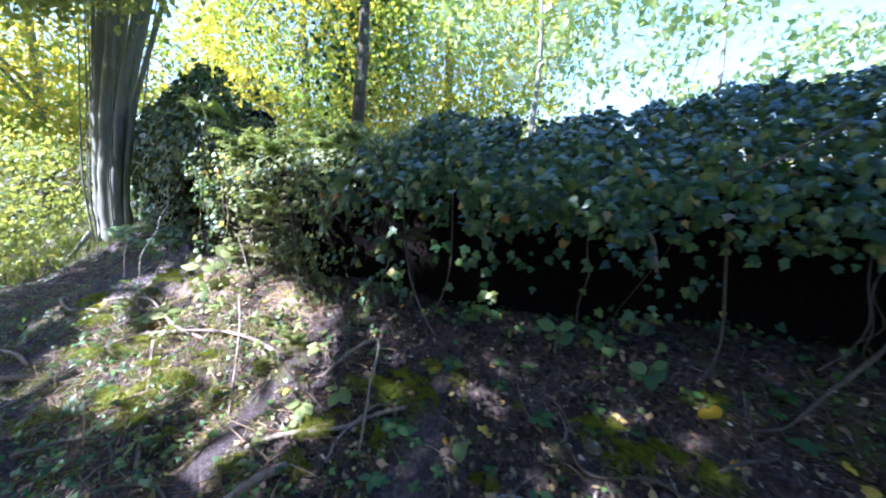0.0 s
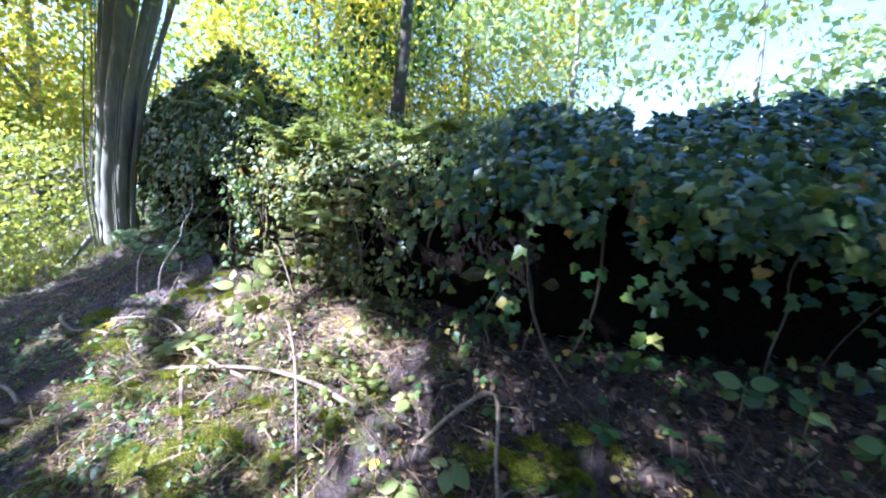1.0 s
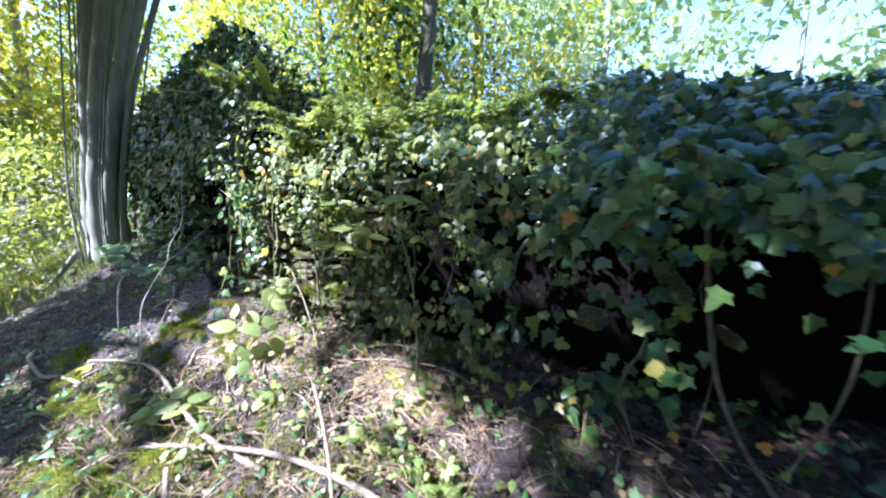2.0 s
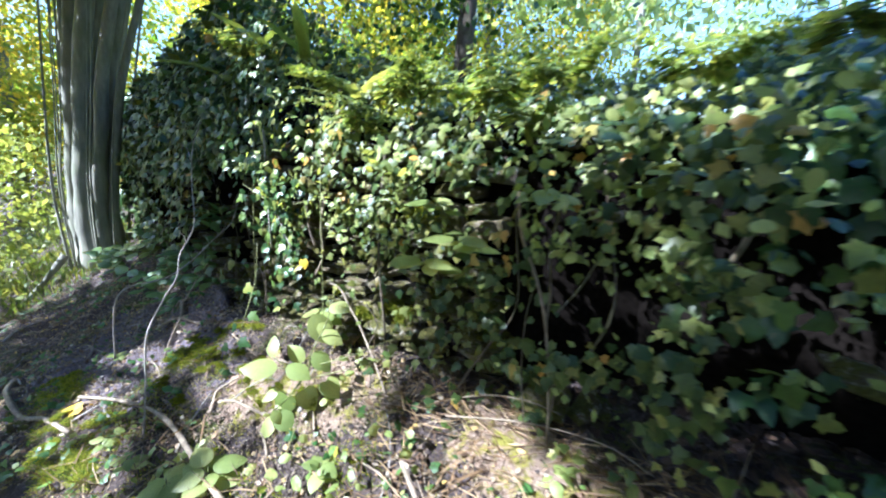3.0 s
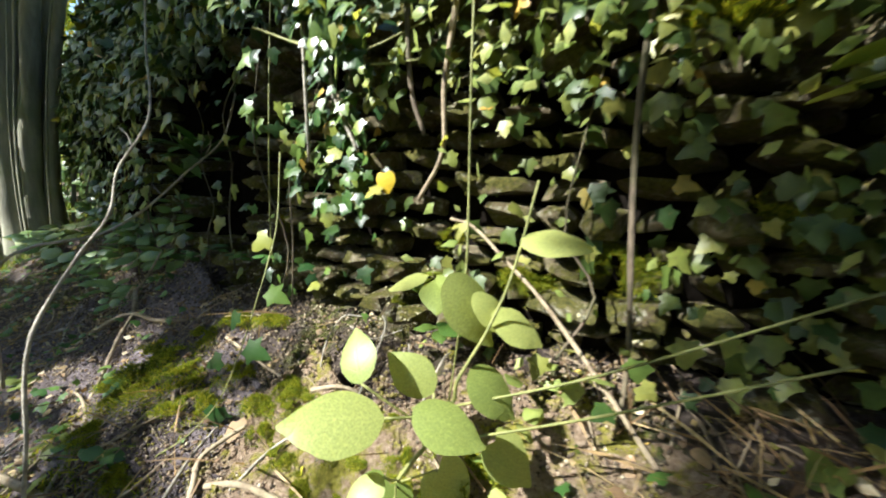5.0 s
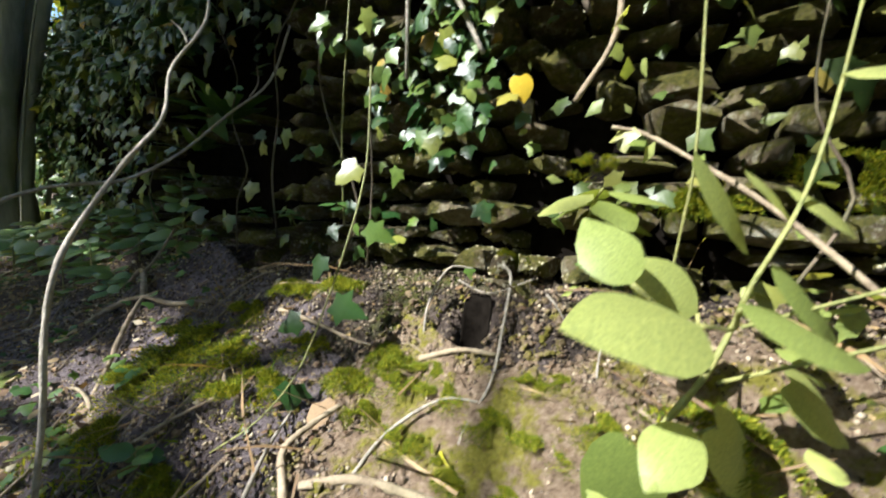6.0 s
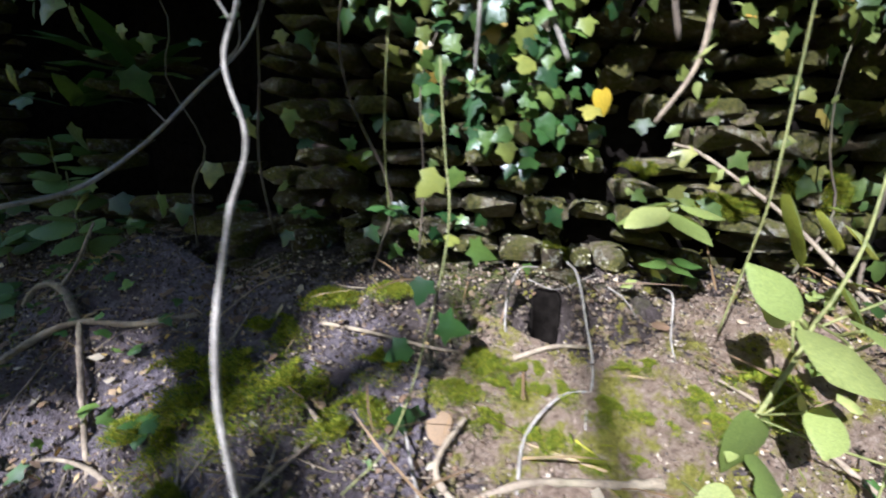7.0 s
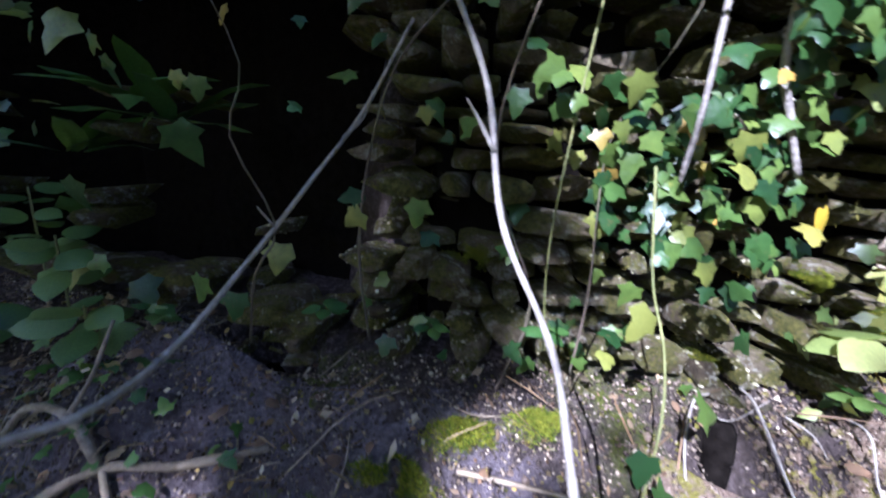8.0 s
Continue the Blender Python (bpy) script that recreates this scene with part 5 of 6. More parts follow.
for _ in range(24):
    fp, ft, fn = wall_at(station(dice.uniform(-5.3, -3.25)))
    d = dice.uniform(0.02, 0.45)
    rosette("seedling", "leafy green herb below the ivy by the tree", fp[0] + fn[0] * d, fp[1] + fn[1] * d, dice.randint(6, 9), dice.uniform(0.08, 0.13), dice.choice((BUSHY, BUSHY, OVALS)), dice.uniform(0.06, 0.22), 0.5, None, None, (0, 0), 0.7)
for _ in range(26):
    x, y = dice.uniform(0.1, 2.5), dice.uniform(1.35, 1.95)
    rosette("seedling", DARK_L, x, y, dice.randint(4, 7), dice.uniform(0.03, 0.055), HERBS, dice.uniform(0.02, 0.05))
for x, y, c, s, r in ((-0.05, 1.78, 6, 0.10, 0.05), (-0.22, 1.70, 6, 0.11, 0.04), (0.62, 1.62, 4, 0.10, 0.02), (-0.3, 2.0, 5, 0.08, 0.04)):
    rosette("seedling", "yellow-green strap-leaved seedling lying on bare soil", x, y, c, s, OVALS, r, 0.1)
# herbs rooted in the wall's joints
for x, y, z0, c, s, data in ((-1.62, 2.86, 0.04, 6, 0.05, HERBS), (-2.30, 3.18, 0.10, 7, 0.035, HERBS), (-2.13, 3.08, 0.12, 6, 0.035, HERBS), (-2.47, 3.30, 0.10, 6, 0.04, HERBS)):
    rosette("wall_herb", "small green herb rooted in a joint of the wall", x, y, c, s, data, 0.03, 0.3, None, z0, (-0.01, -0.03))
rosette("wall_herb", "bright green sprig hanging from the wall stones", -1.64, 2.90, 7, 0.085, OVALS, 0.05, -0.4, None, 0.13, (0.0, -0.07))
for x, y, z0, c, s in ((-1.08, 2.62, 0.44, 8, 0.10), (-0.97, 2.58, 0.52, 7, 0.10), (-0.72, 2.48, 0.66, 8, 0.09), (-1.05, 2.62, 0.62, 6, 0.08), (-0.5, 2.36, 0.72, 7, 0.08)):
    rosette("bramble_sprig", "bright green bramble sprig sticking out of the ivy", x, y, c, s, OVALS, 0.08, 0.2, None, z0, (-0.04, -0.12))


def fern(label, x, y, z0, count, size, data, aim=(0, -1)):
    ob = thing("fern", (x, y, z0), label, "fern", "ferns on the wall")
    for k in range(count):
        w = math.atan2(aim[1], aim[0]) + rnd.uniform(-1.6, 1.6)
        part("frond", rnd.choice(data), ob, "", leaf_pose((0.01 * k, 0, 0), (math.cos(w), math.sin(w), rnd.uniform(0.2, 1.3)), (-math.cos(w) * 0.6, -math.sin(w) * 0.6, 0.8), size * rnd.uniform(0.7, 1.1)))
    return ob


TONGUE = "hart's tongue fern with glossy strap fronds on the wall"
fern(TONGUE, -2.12, 3.18, 1.38, 3, 0.28, STRAPS)
fern(TONGUE, -1.82, 3.08, 1.26, 3, 0.30, STRAPS)
fern(TONGUE, -1.55, 2.92, 1.05, 6, 0.28, STRAPS)
fern(TONGUE, -2.85, 3.64, 0.48, 6, 0.20, LANCES)
fern(TONGUE, -2.78, 3.58, 0.44, 5, 0.18, LANCES)
fern(TONGUE, -3.02, 3.74, 0.36, 6, 0.17, LANCES)
fern(TONGUE, -2.6, 3.5, 1.30, 6, 0.30, STRAPS)


frond = thing("fern", (-2.14, 3.16, 1.00), "hart's tongue fern with one long arching frond", "fern", "ferns on the wall")
part("frond", STRAPS[0], frond, "", leaf_pose((0, 0, 0), (0.17, 0.0, 0.20), (-0.35, -0.75, 0.55), 0.30))
part("frond", STRAPS[1], frond, "", leaf_pose((0.01, 0, 0), (0.02, -0.05, -0.20), (-0.1, -0.95, 0.2), 0.13))


def plume(label, x, y, z0, count, size):
    """A feathery fern: fronds with many small leaflets."""
    ob = thing("feathery_fern", (x, y, z0), label, "fern", "feathery ferns on the crest")
    for k in range(count):
        w, rise = rnd.uniform(-3.0, 0.2), rnd.uniform(0.6, 1.4)
        n = 22
        u = np.linspace(0.1, 1, n)
        line = np.stack([np.cos(w) * u * size, np.sin(w) * u * size, size * (rise * u - 0.75 * u * u)], 1)
        p = np.repeat(line, 2, 0)
        side = np.tile((1, -1), n)[:, None] * np.array((-math.sin(w), math.cos(w), 0.0)) + np.array((math.cos(w), math.sin(w), 0)) * 0.35 + rng.normal(0, 0.2, (2 * n, 3))
        part("frond", strewn("fern_frond", LANCE, p, side, np.tile((0, -0.2, 1.0), (2 * n, 1)), np.repeat(0.34 * size * (1.05 - u), 2), M_FERN, 0.3), ob)
    return ob


for x, y, z0 in ((-0.75, 2.55, 1.02), (-0.45, 2.42, 1.0), (-1.1, 2.68, 1.02), (-2.3, 3.3, 1.35), (-2.0, 3.25, 1.25), (-1.3, 2.70, 1.02), (-0.92, 2.52, 0.95), (-1.55, 2.85, 1.08), (-0.2, 2.35, 1.05), (-0.85, 2.58, 0.90), (-1.4, 2.78, 0.92)):
    plume("feathery light green fern on the crest of the wall", x, y, z0, 6, 0.21)
plume("small feathery fern at the foot of the wall", -0.55, 2.12, gz(-0.55, 2.12), 7, 0.16)

# a faded flower head close to the path
head = thing("flower_head", (-1.60, 2.50, gz(-1.60, 2.50)), "faded white flower head on a thin stalk", "flower")
part("stalk", mesh("flower_stalk", *tube([(0, 0, 0), (0.03, 0.01, 0.10), (0.045, 0.02, 0.17)], 0.002, 0.0015, 5, 4), M_STALK, True), head)
for k in range(3):
    c = np.array((0.045 + 0.02 * k, 0.02 - 0.01 * k, 0.175 - 0.02 * k))
    part("bloom", strewn("bloom", SMALL, np.tile(c, (14, 1)), unit(14), unit(14), rng.uniform(0.008, 0.014, 14), M_FLOWER), head)

# ---------------------------------------------------------------- moss
def moss_mesh(n, spread, tall_):
    p = rng.normal(0, 0.42, (n, 2))
    p = p[(np.hypot(p[:, 0], p[:, 1]) < 1.1) & (grain(p[:, 0] + spread * 7, p[:, 1] + 3, 0.42, 33) > 0.34 + 0.25 * rng.random(len(p)) * np.hypot(p[:, 0], p[:, 1]))]
    h = np.clip(1 - np.hypot(p[:, 0], p[:, 1]) ** 2, 0, 1)
    pts = np.stack([p[:, 0], p[:, 1], h * tall_ * (0.35 + 1.3 * grain(p[:, 0] + spread, p[:, 1], 0.30, 31)) - 0.1], 1)
    k = len(pts)
    tip = unit(k) * 0.8 + np.array((0, 0, 0.8)) + pts * 0.5
    return strewn("moss", SPIKE, pts, tip, unit(k), rng.uniform(0.08, 0.20, k), M_MOSS, 0.35)


MOSS = [moss_mesh(5200, k, 0.42) for k in range(4)]
for x, y, r in ((-2.54, 3.10, 0.09), (-2.42, 3.02, 0.11), (-2.33, 2.97, 0.10), (-2.23, 2.86, 0.08), (-2.25, 3.10, 0.08), (-1.97, 2.88, 0.06), (-2.49, 2.98, 0.10), (-2.52, 2.86, 0.07), (-2.16, 2.95, 0.06), (-1.66, 2.70, 0.04), (-1.90, 2.84, 0.035), (-2.0, 2.80, 0.04), (-1.74, 2.78, 0.03), (-1.86, 2.72, 0.03), (-2.12, 3.06, 0.06), (-2.30, 2.74, 0.05), (-1.55, 2.66, 0.08),
                (0.30, 1.86, 0.16), (0.42, 1.78, 0.11), (1.50, 1.75, 0.15), (1.36, 1.70, 0.12), (-2.48, 2.46, 0.13), (-1.31, 1.82, 0.15), (-1.45, 1.98, 0.13), (-1.2, 1.66, 0.13), (-0.39, 1.44, 0.10), (0.02, 1.66, 0.13), (-0.08, 1.45, 0.09), (-1.05, 2.02, 0.10), (-0.8, 1.8, 0.08), (0.2, 1.62, 0.09), (-2.3, 2.2, 0.14), (-2.7, 2.7, 0.12), (-3.3, 2.95, 0.15), (-3.05, 2.75, 0.12), (-1.75, 2.2, 0.13), (0.75, 1.5, 0.08), (1.75, 1.95, 0.08), (-1.38, 1.72, 0.17), (-1.12, 1.88, 0.15), (-1.55, 1.82, 0.14), (-0.95, 1.60, 0.12), (0.48, 1.90, 0.12), (0.15, 1.80, 0.14), (-0.15, 1.62, 0.10), (1.62, 1.70, 0.12), (1.25, 1.78, 0.10), (-2.05, 2.15, 0.14), (-2.9, 2.6, 0.13), (-3.5, 3.1, 0.13), (-0.65, 1.95, 0.08), (-1.95, 2.83, 0.05), (-1.88, 2.79, 0.04), (-1.80, 2.75, 0.045), (-1.73, 2.71, 0.04), (-1.93, 2.74, 0.04), (-1.85, 2.70, 0.035), (-2.03, 2.86, 0.05), (-1.70, 2.77, 0.03), (-1.78, 2.68, 0.03), (-1.66, 2.66, 0.04), (-2.62, 2.50, 0.12), (-2.38, 3.10, 0.07), (-2.60, 3.00, 0.08)):
    ob = new("moss_cushion", rnd.choice(MOSS))
    ob.location = (x, y, gz(x, y) + 0.006)
    ob.rotation_euler = (rnd.uniform(0.1, 0.35), 0, rnd.uniform(-0.6, 0.6))
    ob.scale = (r * rnd.uniform(1.0, 1.5), r * rnd.uniform(0.7, 1.2), min(r, 0.075) * 0.85)
    tagged(ob, "soft green cushion of moss on the soil bank", "moss", "moss cushions on the bank")
for x, z0, r in ((-1.18, 0.62, 0.10), (-1.30, 0.20, 0.09), (-1.45, 0.16, 0.08), (-1.10, 0.30, 0.09), (-1.62, 0.23, 0.05), (-2.2, 0.22, 0.05), (-0.9, 0.2, 0.08), (-1.75, 0.04, 0.05)):
    p, t, nn = wall_at(station(x))
    ob = new("moss_cushion", rnd.choice(MOSS))
    ob.matrix_basis = Matrix.Translation((p[0] - nn[0] * 0.02, p[1] - nn[1] * 0.02, z0)) @ pose(0, 0, 0, 70, 0, math.degrees(math.atan2(t[1], t[0]))) @ Matrix.Diagonal((r, r * 0.6, r, 1))
    tagged(ob, "olive green moss growing on the wall stones", "moss", "moss on the wall")

def spots_on_bank(n, x0, x1, d0, d1, dense=None):
    p, nn = wall_many(np.interp(rng.uniform(x0, x1, n), WALL[:, 0], STA))
    out = p + nn * rng.uniform(d0, d1, n)[:, None]
    if dense is not None:
        out = out[rng.random(n) < dense(out[:, 0], out[:, 1])]
    return np.column_stack([out, ground_z(out[:, 0], out[:, 1])])


def off_burrow(x, y):
    return np.where((x < -1.35) & (x > -2.3) & (front(x, y) < 0.5), 0.12, 1.0)


# ---------------------------------------------------------------- paled earth on the bank
def earth_patch(x0, y0, rx, ry, turn, high, label, mat=None):
    """A thin uneven apron of loose earth on the bank."""
    n, m = (40, 22) if mat is None else (90, 60)
    verts, faces = [(x0, y0, gz(x0, y0) + high)], []
    ca, sa = math.cos(turn), math.sin(turn)
    for j in range(1, m + 1):
        u = j / m
        for i in range(n):
            w = 2 * math.pi * i / n
            k = u * (1 + 0.20 * math.sin(3 * w + 1) + 0.12 * math.sin(7 * w) + 0.35 * (float(grain(x0 + math.cos(w), y0 + math.sin(w), 0.12, 53)) - 0.5))
            a, c = math.cos(w) * rx * k, math.sin(w) * ry * k
            x, y = x0 + a * ca - c * sa, y0 + a * sa + c * ca
            h = high * (1 - u ** 2) + 0.008 * (float(grain(x, y, 0.03, 51)) + float(grain(x, y, 0.012, 52)) - 1) * (u < 0.98)
            verts.append((x, y, gz(x, y) + (h if u < 0.99 else -0.01)))
            if j == 1:
                faces.append((0, 1 + i, 1 + (i + 1) % n))
            else:
                o, q = 1 + (j - 2) * n, 1 + (j - 1) * n
                faces.append((o + i, q + i, q + (i + 1) % n, o + (i + 1) % n))
    ob = new("pale_earth_patch" if mat is None else "soil_apron", mesh("pale_earth_patch", verts, faces, mat or M_PALE_EARTH, True))
    return tagged(ob, label, "soil", kind="stuff")


# sunlight put into the soil colour: paler earth where the sun falls
earth_patch(-1.83, 2.735, 0.37, 0.14, -0.42, 0.014, "crumbly earth below a burrow, paled for the sun on it")
earth_patch(-1.46, 2.66, 0.24, 0.15, -0.42, 0.010, "crumbly earth below the wall, paled for the sun on it")
earth_patch(-0.75, 2.44, 0.32, 0.12, -0.45, 0.010, "dry earth at the wall's foot, paled for the sun on it")

# aprons whose soil colour carries the bluish skylight
earth_patch(-2.62, 3.10, 0.72, 0.30, -0.60, 0.007, "greyish crumbly soil at the wall's foot, paled for blue sky light", M_SKYLIT_SOIL)
earth_patch(-3.35, 3.20, 0.60, 0.34, -0.55, 0.007, "greyish crumbly soil on the bank, paled for blue sky light", M_SKYLIT_SOIL)

# burrow mouths: near-black linings that paint in the shade of the holes
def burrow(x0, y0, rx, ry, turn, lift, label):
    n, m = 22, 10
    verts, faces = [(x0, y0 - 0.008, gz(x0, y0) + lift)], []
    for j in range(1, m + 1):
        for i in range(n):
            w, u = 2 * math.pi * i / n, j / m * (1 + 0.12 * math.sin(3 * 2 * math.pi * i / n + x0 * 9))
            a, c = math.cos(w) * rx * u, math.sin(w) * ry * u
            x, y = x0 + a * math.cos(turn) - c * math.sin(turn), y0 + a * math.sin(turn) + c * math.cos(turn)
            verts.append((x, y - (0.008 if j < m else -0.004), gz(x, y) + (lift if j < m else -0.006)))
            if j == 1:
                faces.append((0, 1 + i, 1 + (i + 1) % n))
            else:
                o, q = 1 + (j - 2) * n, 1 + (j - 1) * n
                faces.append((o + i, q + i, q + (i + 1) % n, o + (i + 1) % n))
    ob = new("burrow", mesh("burrow", verts, faces, M_SHADED_EARTH, True))
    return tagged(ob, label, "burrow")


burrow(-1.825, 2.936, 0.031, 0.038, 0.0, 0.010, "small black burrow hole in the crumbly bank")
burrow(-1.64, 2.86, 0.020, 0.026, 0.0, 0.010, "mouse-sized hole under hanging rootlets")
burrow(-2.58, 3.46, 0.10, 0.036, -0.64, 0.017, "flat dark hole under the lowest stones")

# ---------------------------------------------------------------- leaf litter, grit, grass
bits = []
for x, y, z0 in spots_on_bank(1700, -6.0, 2.8, 0.05, 1.9, off_burrow):
    w, n = rnd.uniform(0, 6.28), rnd.uniform(0.06, 0.28)
    mid = (x + math.cos(w) * n * 0.5 + rnd.uniform(-0.02, 0.02), y + math.sin(w) * n * 0.5 + rnd.uniform(-0.02, 0.02))
    end = (x + math.cos(w + 0.2) * n, y + math.sin(w + 0.2) * n)
    r = rnd.uniform(0.0009, 0.0034)
    bits.append(tube([(x, y, z0 + r), (*mid, gz(*mid) + r + rnd.uniform(0, 0.02)), (*end, gz(*end) + r)], r, r * 0.5, 5, 3))
tagged(new("fine_twigs", mesh("fine_twigs", *joined(bits), M_STICK, True)), "fine dry twigs scattered over the bank", "twigs", kind="stuff")

def litter(name, label, category, pts, leaf, lo, hi, mat, up=1.2, lift=0.006):
    n = len(pts)
    p = pts + np.array((0, 0, lift)) + np.stack([np.zeros(n), np.zeros(n), rng.uniform(0, lift, n)], 1)
    tip = unit(n) * (1, 1, 0.35)
    nor = unit(n) * 0.6 + np.array((0, -0.3, up))
    ob = new(name, strewn(name, leaf, p, tip, nor, rng.uniform(lo, hi, n), mat, 0.25))
    return tagged(ob, label, category, kind="stuff")


litter("leaf_litter", "brown dead leaves scattered over the bank", "leaf litter", spots_on_bank(7500, -4.5, 3.2, 0.0, 1.9, lambda x, y: np.where((np.abs(x + 1.95) < 0.5) & (y > 2.6), 0.12, 1.0)), OVAL, 0.010, 0.036, M_LITTER)
litter("leaf_scraps", "fine crumbs of dead leaf on the soil", "leaf litter", spots_on_bank(7000, -3.8, 3.0, 0.0, 1.5), SMALL, 0.006, 0.018, M_LITTER)
litter("ground_ivy", "small green leaves creeping over the bank", "ground cover", spots_on_bank(3600, -5.6, 2.8, 0.15, 1.9, lambda x, y: ((grain(x, y, 0.35, 41) > 0.46) & ~((np.abs(x + 2.0) < 0.6) & (y > 2.6))) * 1.0), IVY, 0.016, 0.045, M_HERBS, 1.0, 0.02)
litter("straw", "dry tan straw and stalks at the wall's foot", "dry grass", spots_on_bank(420, -1.15, -0.25, 0.0, 0.26), THIN, 0.05, 0.16, M_STRAW, 0.6, 0.02)
litter("dry_stalks", "thin dry stalks strewn over the bank", "dry grass", spots_on_bank(2600, -3.6, 2.6, 0.02, 1.5, off_burrow), THIN, 0.03, 0.14, M_STRAW, 0.8, 0.01)
litter("trailing_ivy", "small bluish green ivy leaves trailing over the path edge", "ground cover", spots_on_bank(1200, -3.6, 0.2, 0.85, 2.1, lambda x, y: (grain(x, y, 0.3, 45) > 0.42) * 1.0), IVY, 0.025, 0.058, M_HERBS, 1.0, 0.03)
cp = spots_on_bank(40000, -5.4, 1.9, 0.1, 1.8, lambda x, y: np.clip((grain(x, y, 0.33, 71) * 0.6 + grain(x, y, 0.11, 72) * 0.4 - 0.50) * 7, 0, 1) * np.where((np.abs(x + 1.75) < 0.35) & (y > 2.6), 0.3, 1))
k = len(cp)
tagged(new("moss_carpet", strewn("moss_carpet", SPIKE, cp, unit(k) * 0.9 + np.array((0, 0, 0.8)), unit(k), rng.uniform(0.008, 0.022, k), M_MOSS)), "thin carpet of green moss over the bank", "moss", kind="stuff")
litter("creeping_ivy", "dark ivy leaves creeping over the floor of the hollow", "ground cover", spots_on_bank(350, 0.3, 4.0, -0.55, 0.15), IVY, 0.025, 0.05, M_IVY, 0.8, 0.03)
cp = spots_on_bank(44000, -2.4, 0.6, 0.30, 1.45, lambda x, y: np.clip((grain(x, y, 0.26, 75) * 0.65 + grain(x, y, 0.09, 76) * 0.35 - 0.40) * 6, 0, 1) * np.where((x < -1.4) & (front(x, y) < 0.5), 0.1, 1))
k = len(cp)
lumps = grain(cp[:, 0], cp[:, 1], 0.09, 76) * 0.035
tagged(new("moss_bank", strewn("moss_bank", SPIKE, cp + np.stack([lumps * 0, lumps * 0, lumps - 0.012], 1), unit(k) * 0.9 + np.array((0, -0.2, 0.8)), unit(k), rng.uniform(0.012, 0.032, k), M_MOSS, 0.35)), "thick lumpy green moss on the front of the bank", "moss", kind="stuff")
litter("dry_grass", "pale dry grass stalks lying over moss", "dry grass", spots_on_bank(2600, -2.2, 0.2, 0.05, 1.3, off_burrow), THIN, 0.05, 0.20, M_STRAW, 0.6, 0.025)
litter("mixed_leaves", "yellow and brown fallen leaves on dark soil", "leaf litter", spots_on_bank(700, 0.0, 2.7, 0.1, 1.3), OVAL, 0.02, 0.055, M_LITTER, 0.9, 0.012)
litter("bank_leaves", "small fresh green leaves among moss and sticks", "ground cover", spots_on_bank(700, -2.4, 0.0, 0.25, 1.2, lambda x, y: (grain(x, y, 0.22, 79) > 0.5) * np.where((x < -1.4) & (front(x, y) < 0.5), 0.15, 1.0)), OVAL, 0.018, 0.05, M_FRESH, 0.9, 0.03)
# a dark leaf layer that deepens the shade over the right-hand ground
litter("wet_litter", "leaf litter coloured blackish to deepen the shade on the soil", "leaf litter", spots_on_bank(26000, -0.9, 4.4, -0.6, 2.4, lambda x, y: np.where((x < -0.2) & (front(x, y) > -0.05), 0.1, 1.0) * np.clip((4.4 - x) / 1.6, 0, 1) * np.clip((2.4 - front(x, y)) / 1.2, 0, 1)), OVAL, 0.015, 0.05, M_SHADOW_LITTER, 1.0, 0.008)
litter("pale_scraps", "pale dry leaf scraps lying on dark soil", "leaf litter", spots_on_bank(1500, -3.6, 3.2, 0.1, 1.7, off_burrow), SMALL, 0.012, 0.034, M_PALELITTER, 0.8, 0.014)
litter("herb_leaves", "fresh yellowish green leaves of low herbs below the wall", "ground cover", spots_on_bank(330, -1.42, -0.35, 0.08, 0.75, lambda x, y: (grain(x, y, 0.2, 83) > 0.45) * 1.0), OVAL, 0.022, 0.058, M_FRESH, 0.9, 0.06)
# the path's floor and the field behind the wall
litter("path_litter", "dead leaves trodden into the path", "leaf litter", spots_on_bank(12000, -9, 7, 1.7, 6.5), OVAL, 0.03, 0.08, M_LITTER)
weeds = spots_on_bank(22000, -8, 7, -7.0, -0.55)
k = len(weeds)
tagged(new("weeds", strewn("weeds", SPIKE, weeds, unit(k) * 0.8 + np.array((0, 0, 1.0)), unit(k), rng.uniform(0.10, 0.34, k), M_GRASS)), "rough grass and weeds growing behind the wall", "grass", kind="stuff")


def clear_of_holes(p):
    ok = np.ones(len(p), bool)
    for hx, hy, r in ((-1.823, 2.932, 0.034), (-1.64, 2.86, 0.03), (-2.58, 3.46, 0.07)):
        ok &= np.hypot(p[:, 0] - hx, p[:, 1] - hy) > r
    return p[ok]


cp = clear_of_holes(spots_on_bank(26000, -5.2, 0.9, 0.0, 1.4))
tagged(new("soil_crumbs", strewn("soil_crumbs", CRUMB, cp, unit(len(cp)), unit(len(cp)), 0.0025 + 0.009 * rng.random(len(cp)) ** 3, M_SOIL, 0.35)), "crumbs and clods of dark soil on the bank", "soil", kind="stuff")
cp = np.column_stack([rng.normal(-1.78, 0.28, 5500), rng.normal(2.74, 0.12, 5500)])
cp = clear_of_holes(np.column_stack([cp, ground_z(cp[:, 0], cp[:, 1]) + 0.008]))
k = len(cp)
tagged(new("pale_crumbs", strewn("pale_crumbs", CRUMB, cp, unit(k), unit(k), 0.002 + 0.008 * rng.random(k) ** 3, M_PALE_EARTH, 0.35)), "pale crumbs of dry earth below the burrow", "soil", kind="stuff")
cp = clear_of_holes(spots_on_bank(26000, -3.3, -1.2, 0.0, 0.62))
k = len(cp)
tagged(new("fine_crumbs", strewn("fine_crumbs", CRUMB, cp + np.array((0, 0, 0.008)), unit(k), unit(k), 0.0012 + 0.0042 * rng.random(k) ** 2, M_CRUMB, 0.35)), "fine crumbs of soil all over the bank", "soil", kind="stuff")
cp = clear_of_holes(spots_on_bank(12000, -5.0, -1.95, 0.02, 1.5))
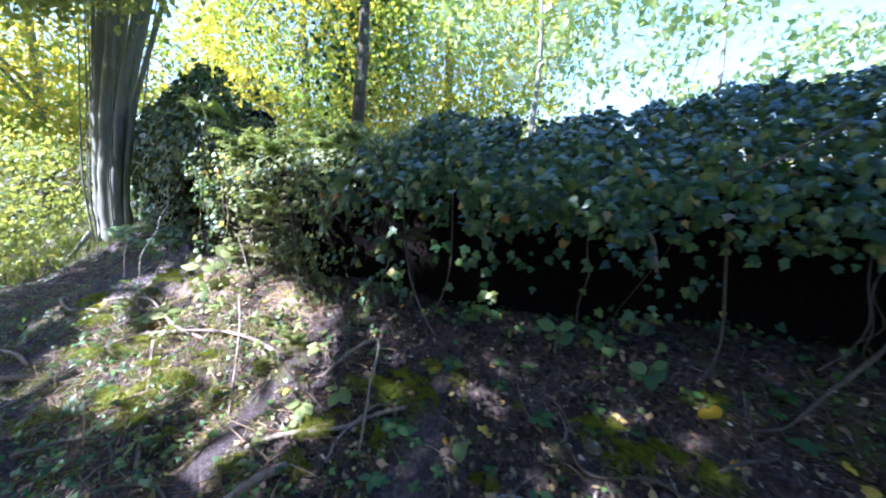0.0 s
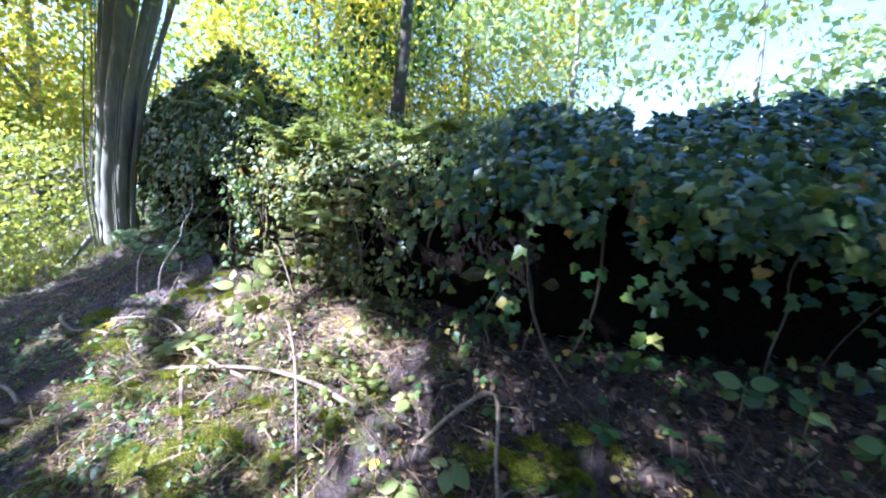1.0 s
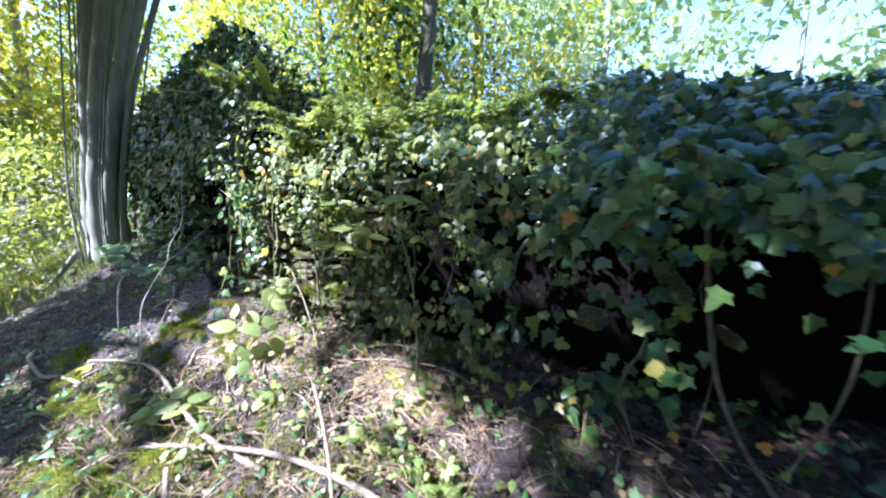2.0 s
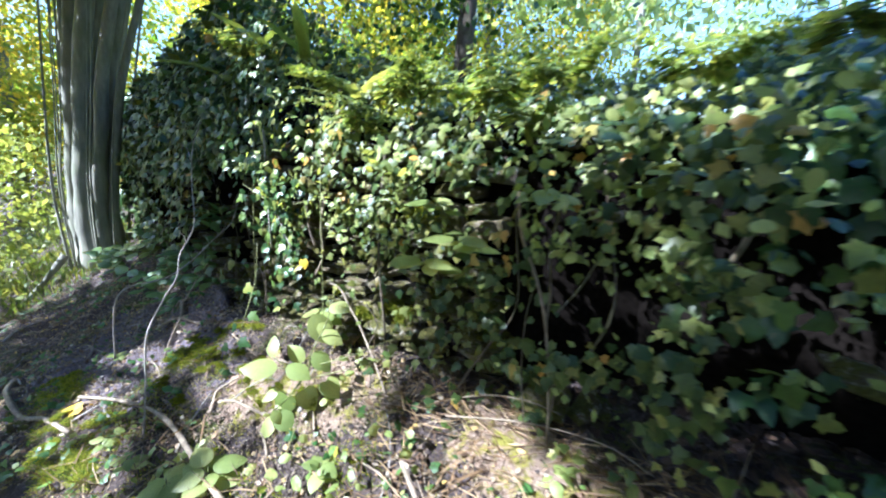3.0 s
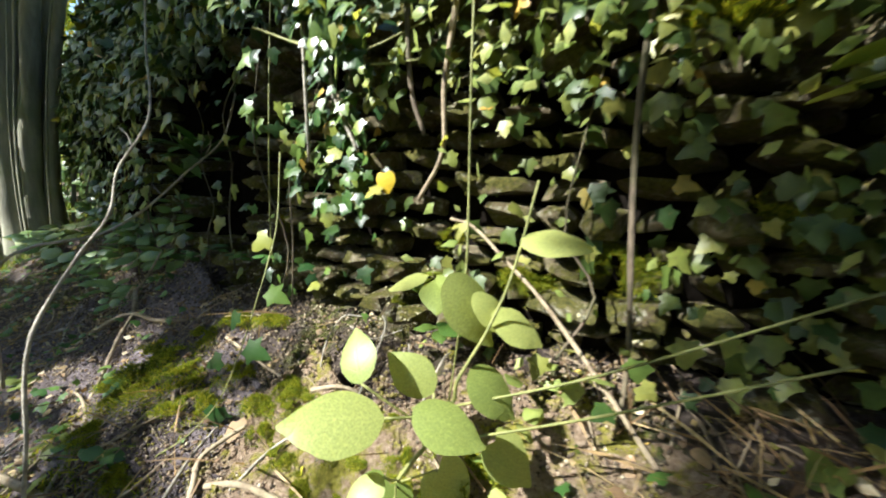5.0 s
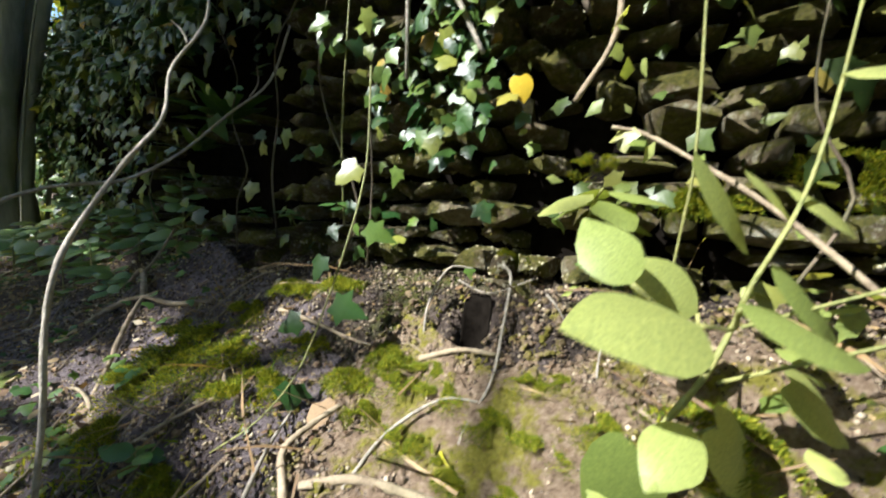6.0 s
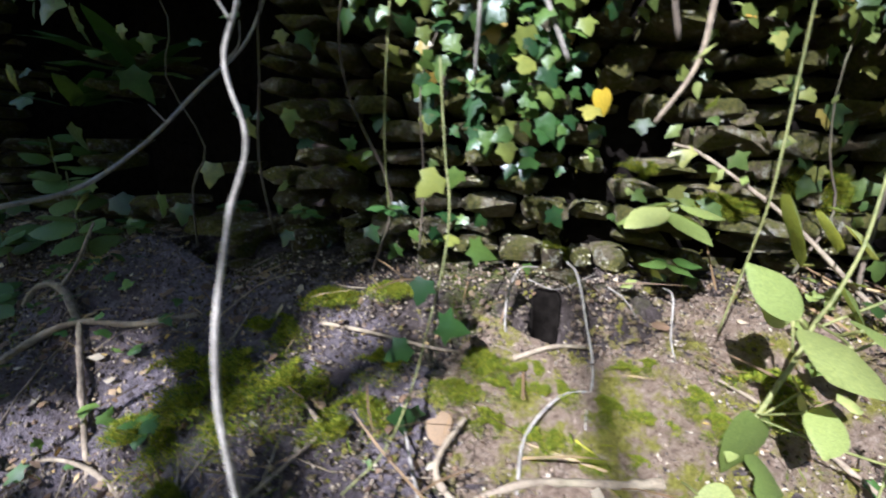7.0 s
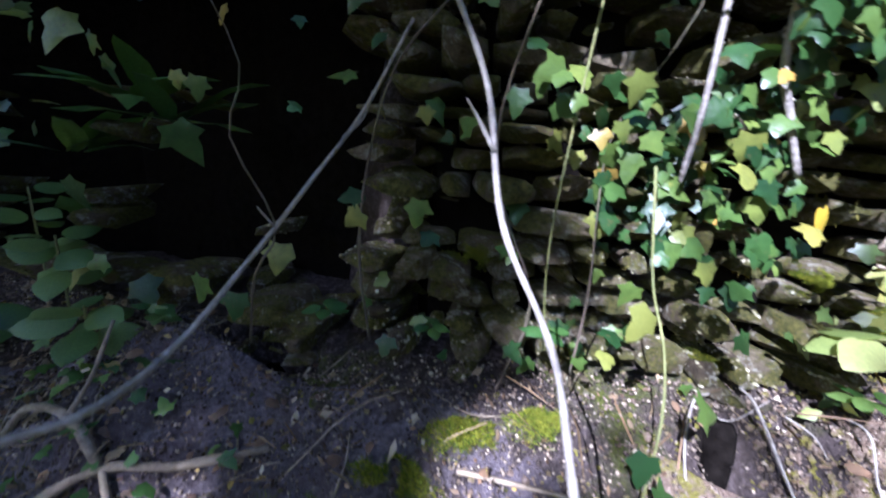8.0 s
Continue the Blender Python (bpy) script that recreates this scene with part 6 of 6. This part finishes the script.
k = len(cp)
tagged(new("pale_grit", strewn("pale_grit", CRUMB, cp, unit(k), unit(k), 0.0022 + 0.008 * rng.random(k) ** 3, M_PALE_EARTH, 0.35)), "pale grit and crumbs over dark soil", "soil", kind="stuff")
litter("shade_litter", "curled pale dead leaf scraps on shaded soil", "leaf litter", spots_on_bank(3200, -5.2, -2.0, 0.1, 1.7), SMALL, 0.010, 0.028, M_LITTER, 0.6, 0.008)
grass = spots_on_bank(24000, -12, -4.9, -0.4, 4.5, lambda x, y: (grain(x, y, 0.7, 43) > 0.22) * np.clip((-x - 4.6) / 1.2, 0, 1))
gn = len(grass)
tagged(new("grass", strewn("grass", SPIKE, grass, unit(gn) * 0.5 + np.array((0, 0, 1.0)), unit(gn), rng.uniform(0.04, 0.15, gn), M_GRASS)), "bright grass and weeds along the path", "grass", kind="stuff")

grit = []
for x, y, z0 in spots_on_bank(700, -3.4, 2.6, 0.0, 1.3):
    r = rnd.uniform(0.003, 0.009) * (2.2 if rnd.random() < 0.06 else 1)
    v = np.array([(1, 0, 0), (-0.9, 0.2, 0), (0, 1, 0.1), (0.1, -0.9, 0), (0, 0, 0.8), (0, 0.1, -0.7)]) * (1 + 0.4 * (rng.random((6, 3)) - 0.5)) * r + (x, y, z0 + r * 0.3)
    grit.append((v, [(0, 2, 4), (2, 1, 4), (1, 3, 4), (3, 0, 4), (2, 0, 5), (1, 2, 5), (3, 1, 5), (0, 3, 5)]))
tagged(new("grit", mesh("grit", *joined(grit), M_STONE)), "small limestone chips in the soil", "gravel", kind="stuff")

# single fallen leaves
YL = one_leaf("fallen_leaf", HEART_FINE, M_YELLOW, 3)
ob = new("fallen_leaf", YL[0])
ob.matrix_basis = leaf_pose((1.72, 1.86, gz(1.72, 1.86) + 0.085), (0.45, 0.05, -0.65), (-0.35, -0.85, 0.35), 0.105)
tagged(ob, "bright yellow fallen leaf propped on dark litter", "leaf", "fallen yellow leaves")
for x, y, s, label in ((-3.03, 2.80, 0.085, "yellow fallen leaf on the mossy bank"), (-2.99, 2.77, 0.07, "yellow fallen leaf on the mossy bank"), (-3.07, 2.79, 0.07, "yellow fallen leaf on the mossy bank"), (2.22, 1.76, 0.06, "yellow fallen leaf on dark soil"), (2.26, 1.68, 0.065, "yellow fallen leaf on dark soil"), (1.80, 1.72, 0.05, "yellow fallen leaf on dark soil"), (-0.35, 1.76, 0.05, "yellow fallen leaf on the bank"), (1.34, 1.82, 0.055, "yellow fallen leaf on dark soil"), (0.72, 1.66, 0.06, "yellow fallen leaf on the bank"), (-2.46, 2.98, 0.025, "yellow fallen leaf on the mossy bank"), (0.56, 1.60, 0.05, "yellow fallen leaf on the bank")):
    ob = new("fallen_leaf", rnd.choice(YL))
    ob.matrix_basis = leaf_pose((x, y, gz(x, y) + 0.018), (rnd.uniform(-1, 1), 0.4, 0.15), (0.1, -0.75, 0.8), s)
    tagged(ob, label, "leaf", "fallen yellow leaves")
ob = new("fallen_leaf", rnd.choice(YL))
ob.matrix_basis = leaf_pose((-1.765, 2.915, 0.375), (0.2, -0.2, -0.9), (0, -0.9, 0.3), 0.045)
tagged(ob, "yellow dying ivy leaf caught in the ivy", "leaf", "fallen yellow leaves")
ob = new("fallen_leaf", one_leaf("dead_leaf", HEART, M_LITTER, 1)[0])
ob.matrix_basis = leaf_pose((-2.085, 2.83, gz(-2.085, 2.83) + 0.02), (0.2, -0.5, -0.3), (-0.1, -0.8, 0.6), 0.055)
tagged(ob, "grey-brown dead leaf propped on a stick", "leaf")

# loose stones in the bank
for x, y, r in ((0.88, 1.80, 0.045), (1.20, 1.70, 0.05), (-3.35, 2.80, 0.07), (0.62, 1.50, 0.025), (-2.78, 2.55, 0.04), (-2.56, 3.40, 0.05), (1.95, 1.9, 0.04)):
    ob = new("loose_stone", rnd.choice(STONES))
    ob.matrix_basis = Matrix.Translation((x, y, gz(x, y) + r * 0.25)) @ pose(0, 0, 0, rnd.uniform(-15, 15), rnd.uniform(-15, 15), rnd.uniform(0, 180)) @ Matrix.Diagonal((r * 2, r * 1.5, r, 1))
    tagged(ob, "grey loose stone half sunk in the bank", "stone", "loose stones on the bank")
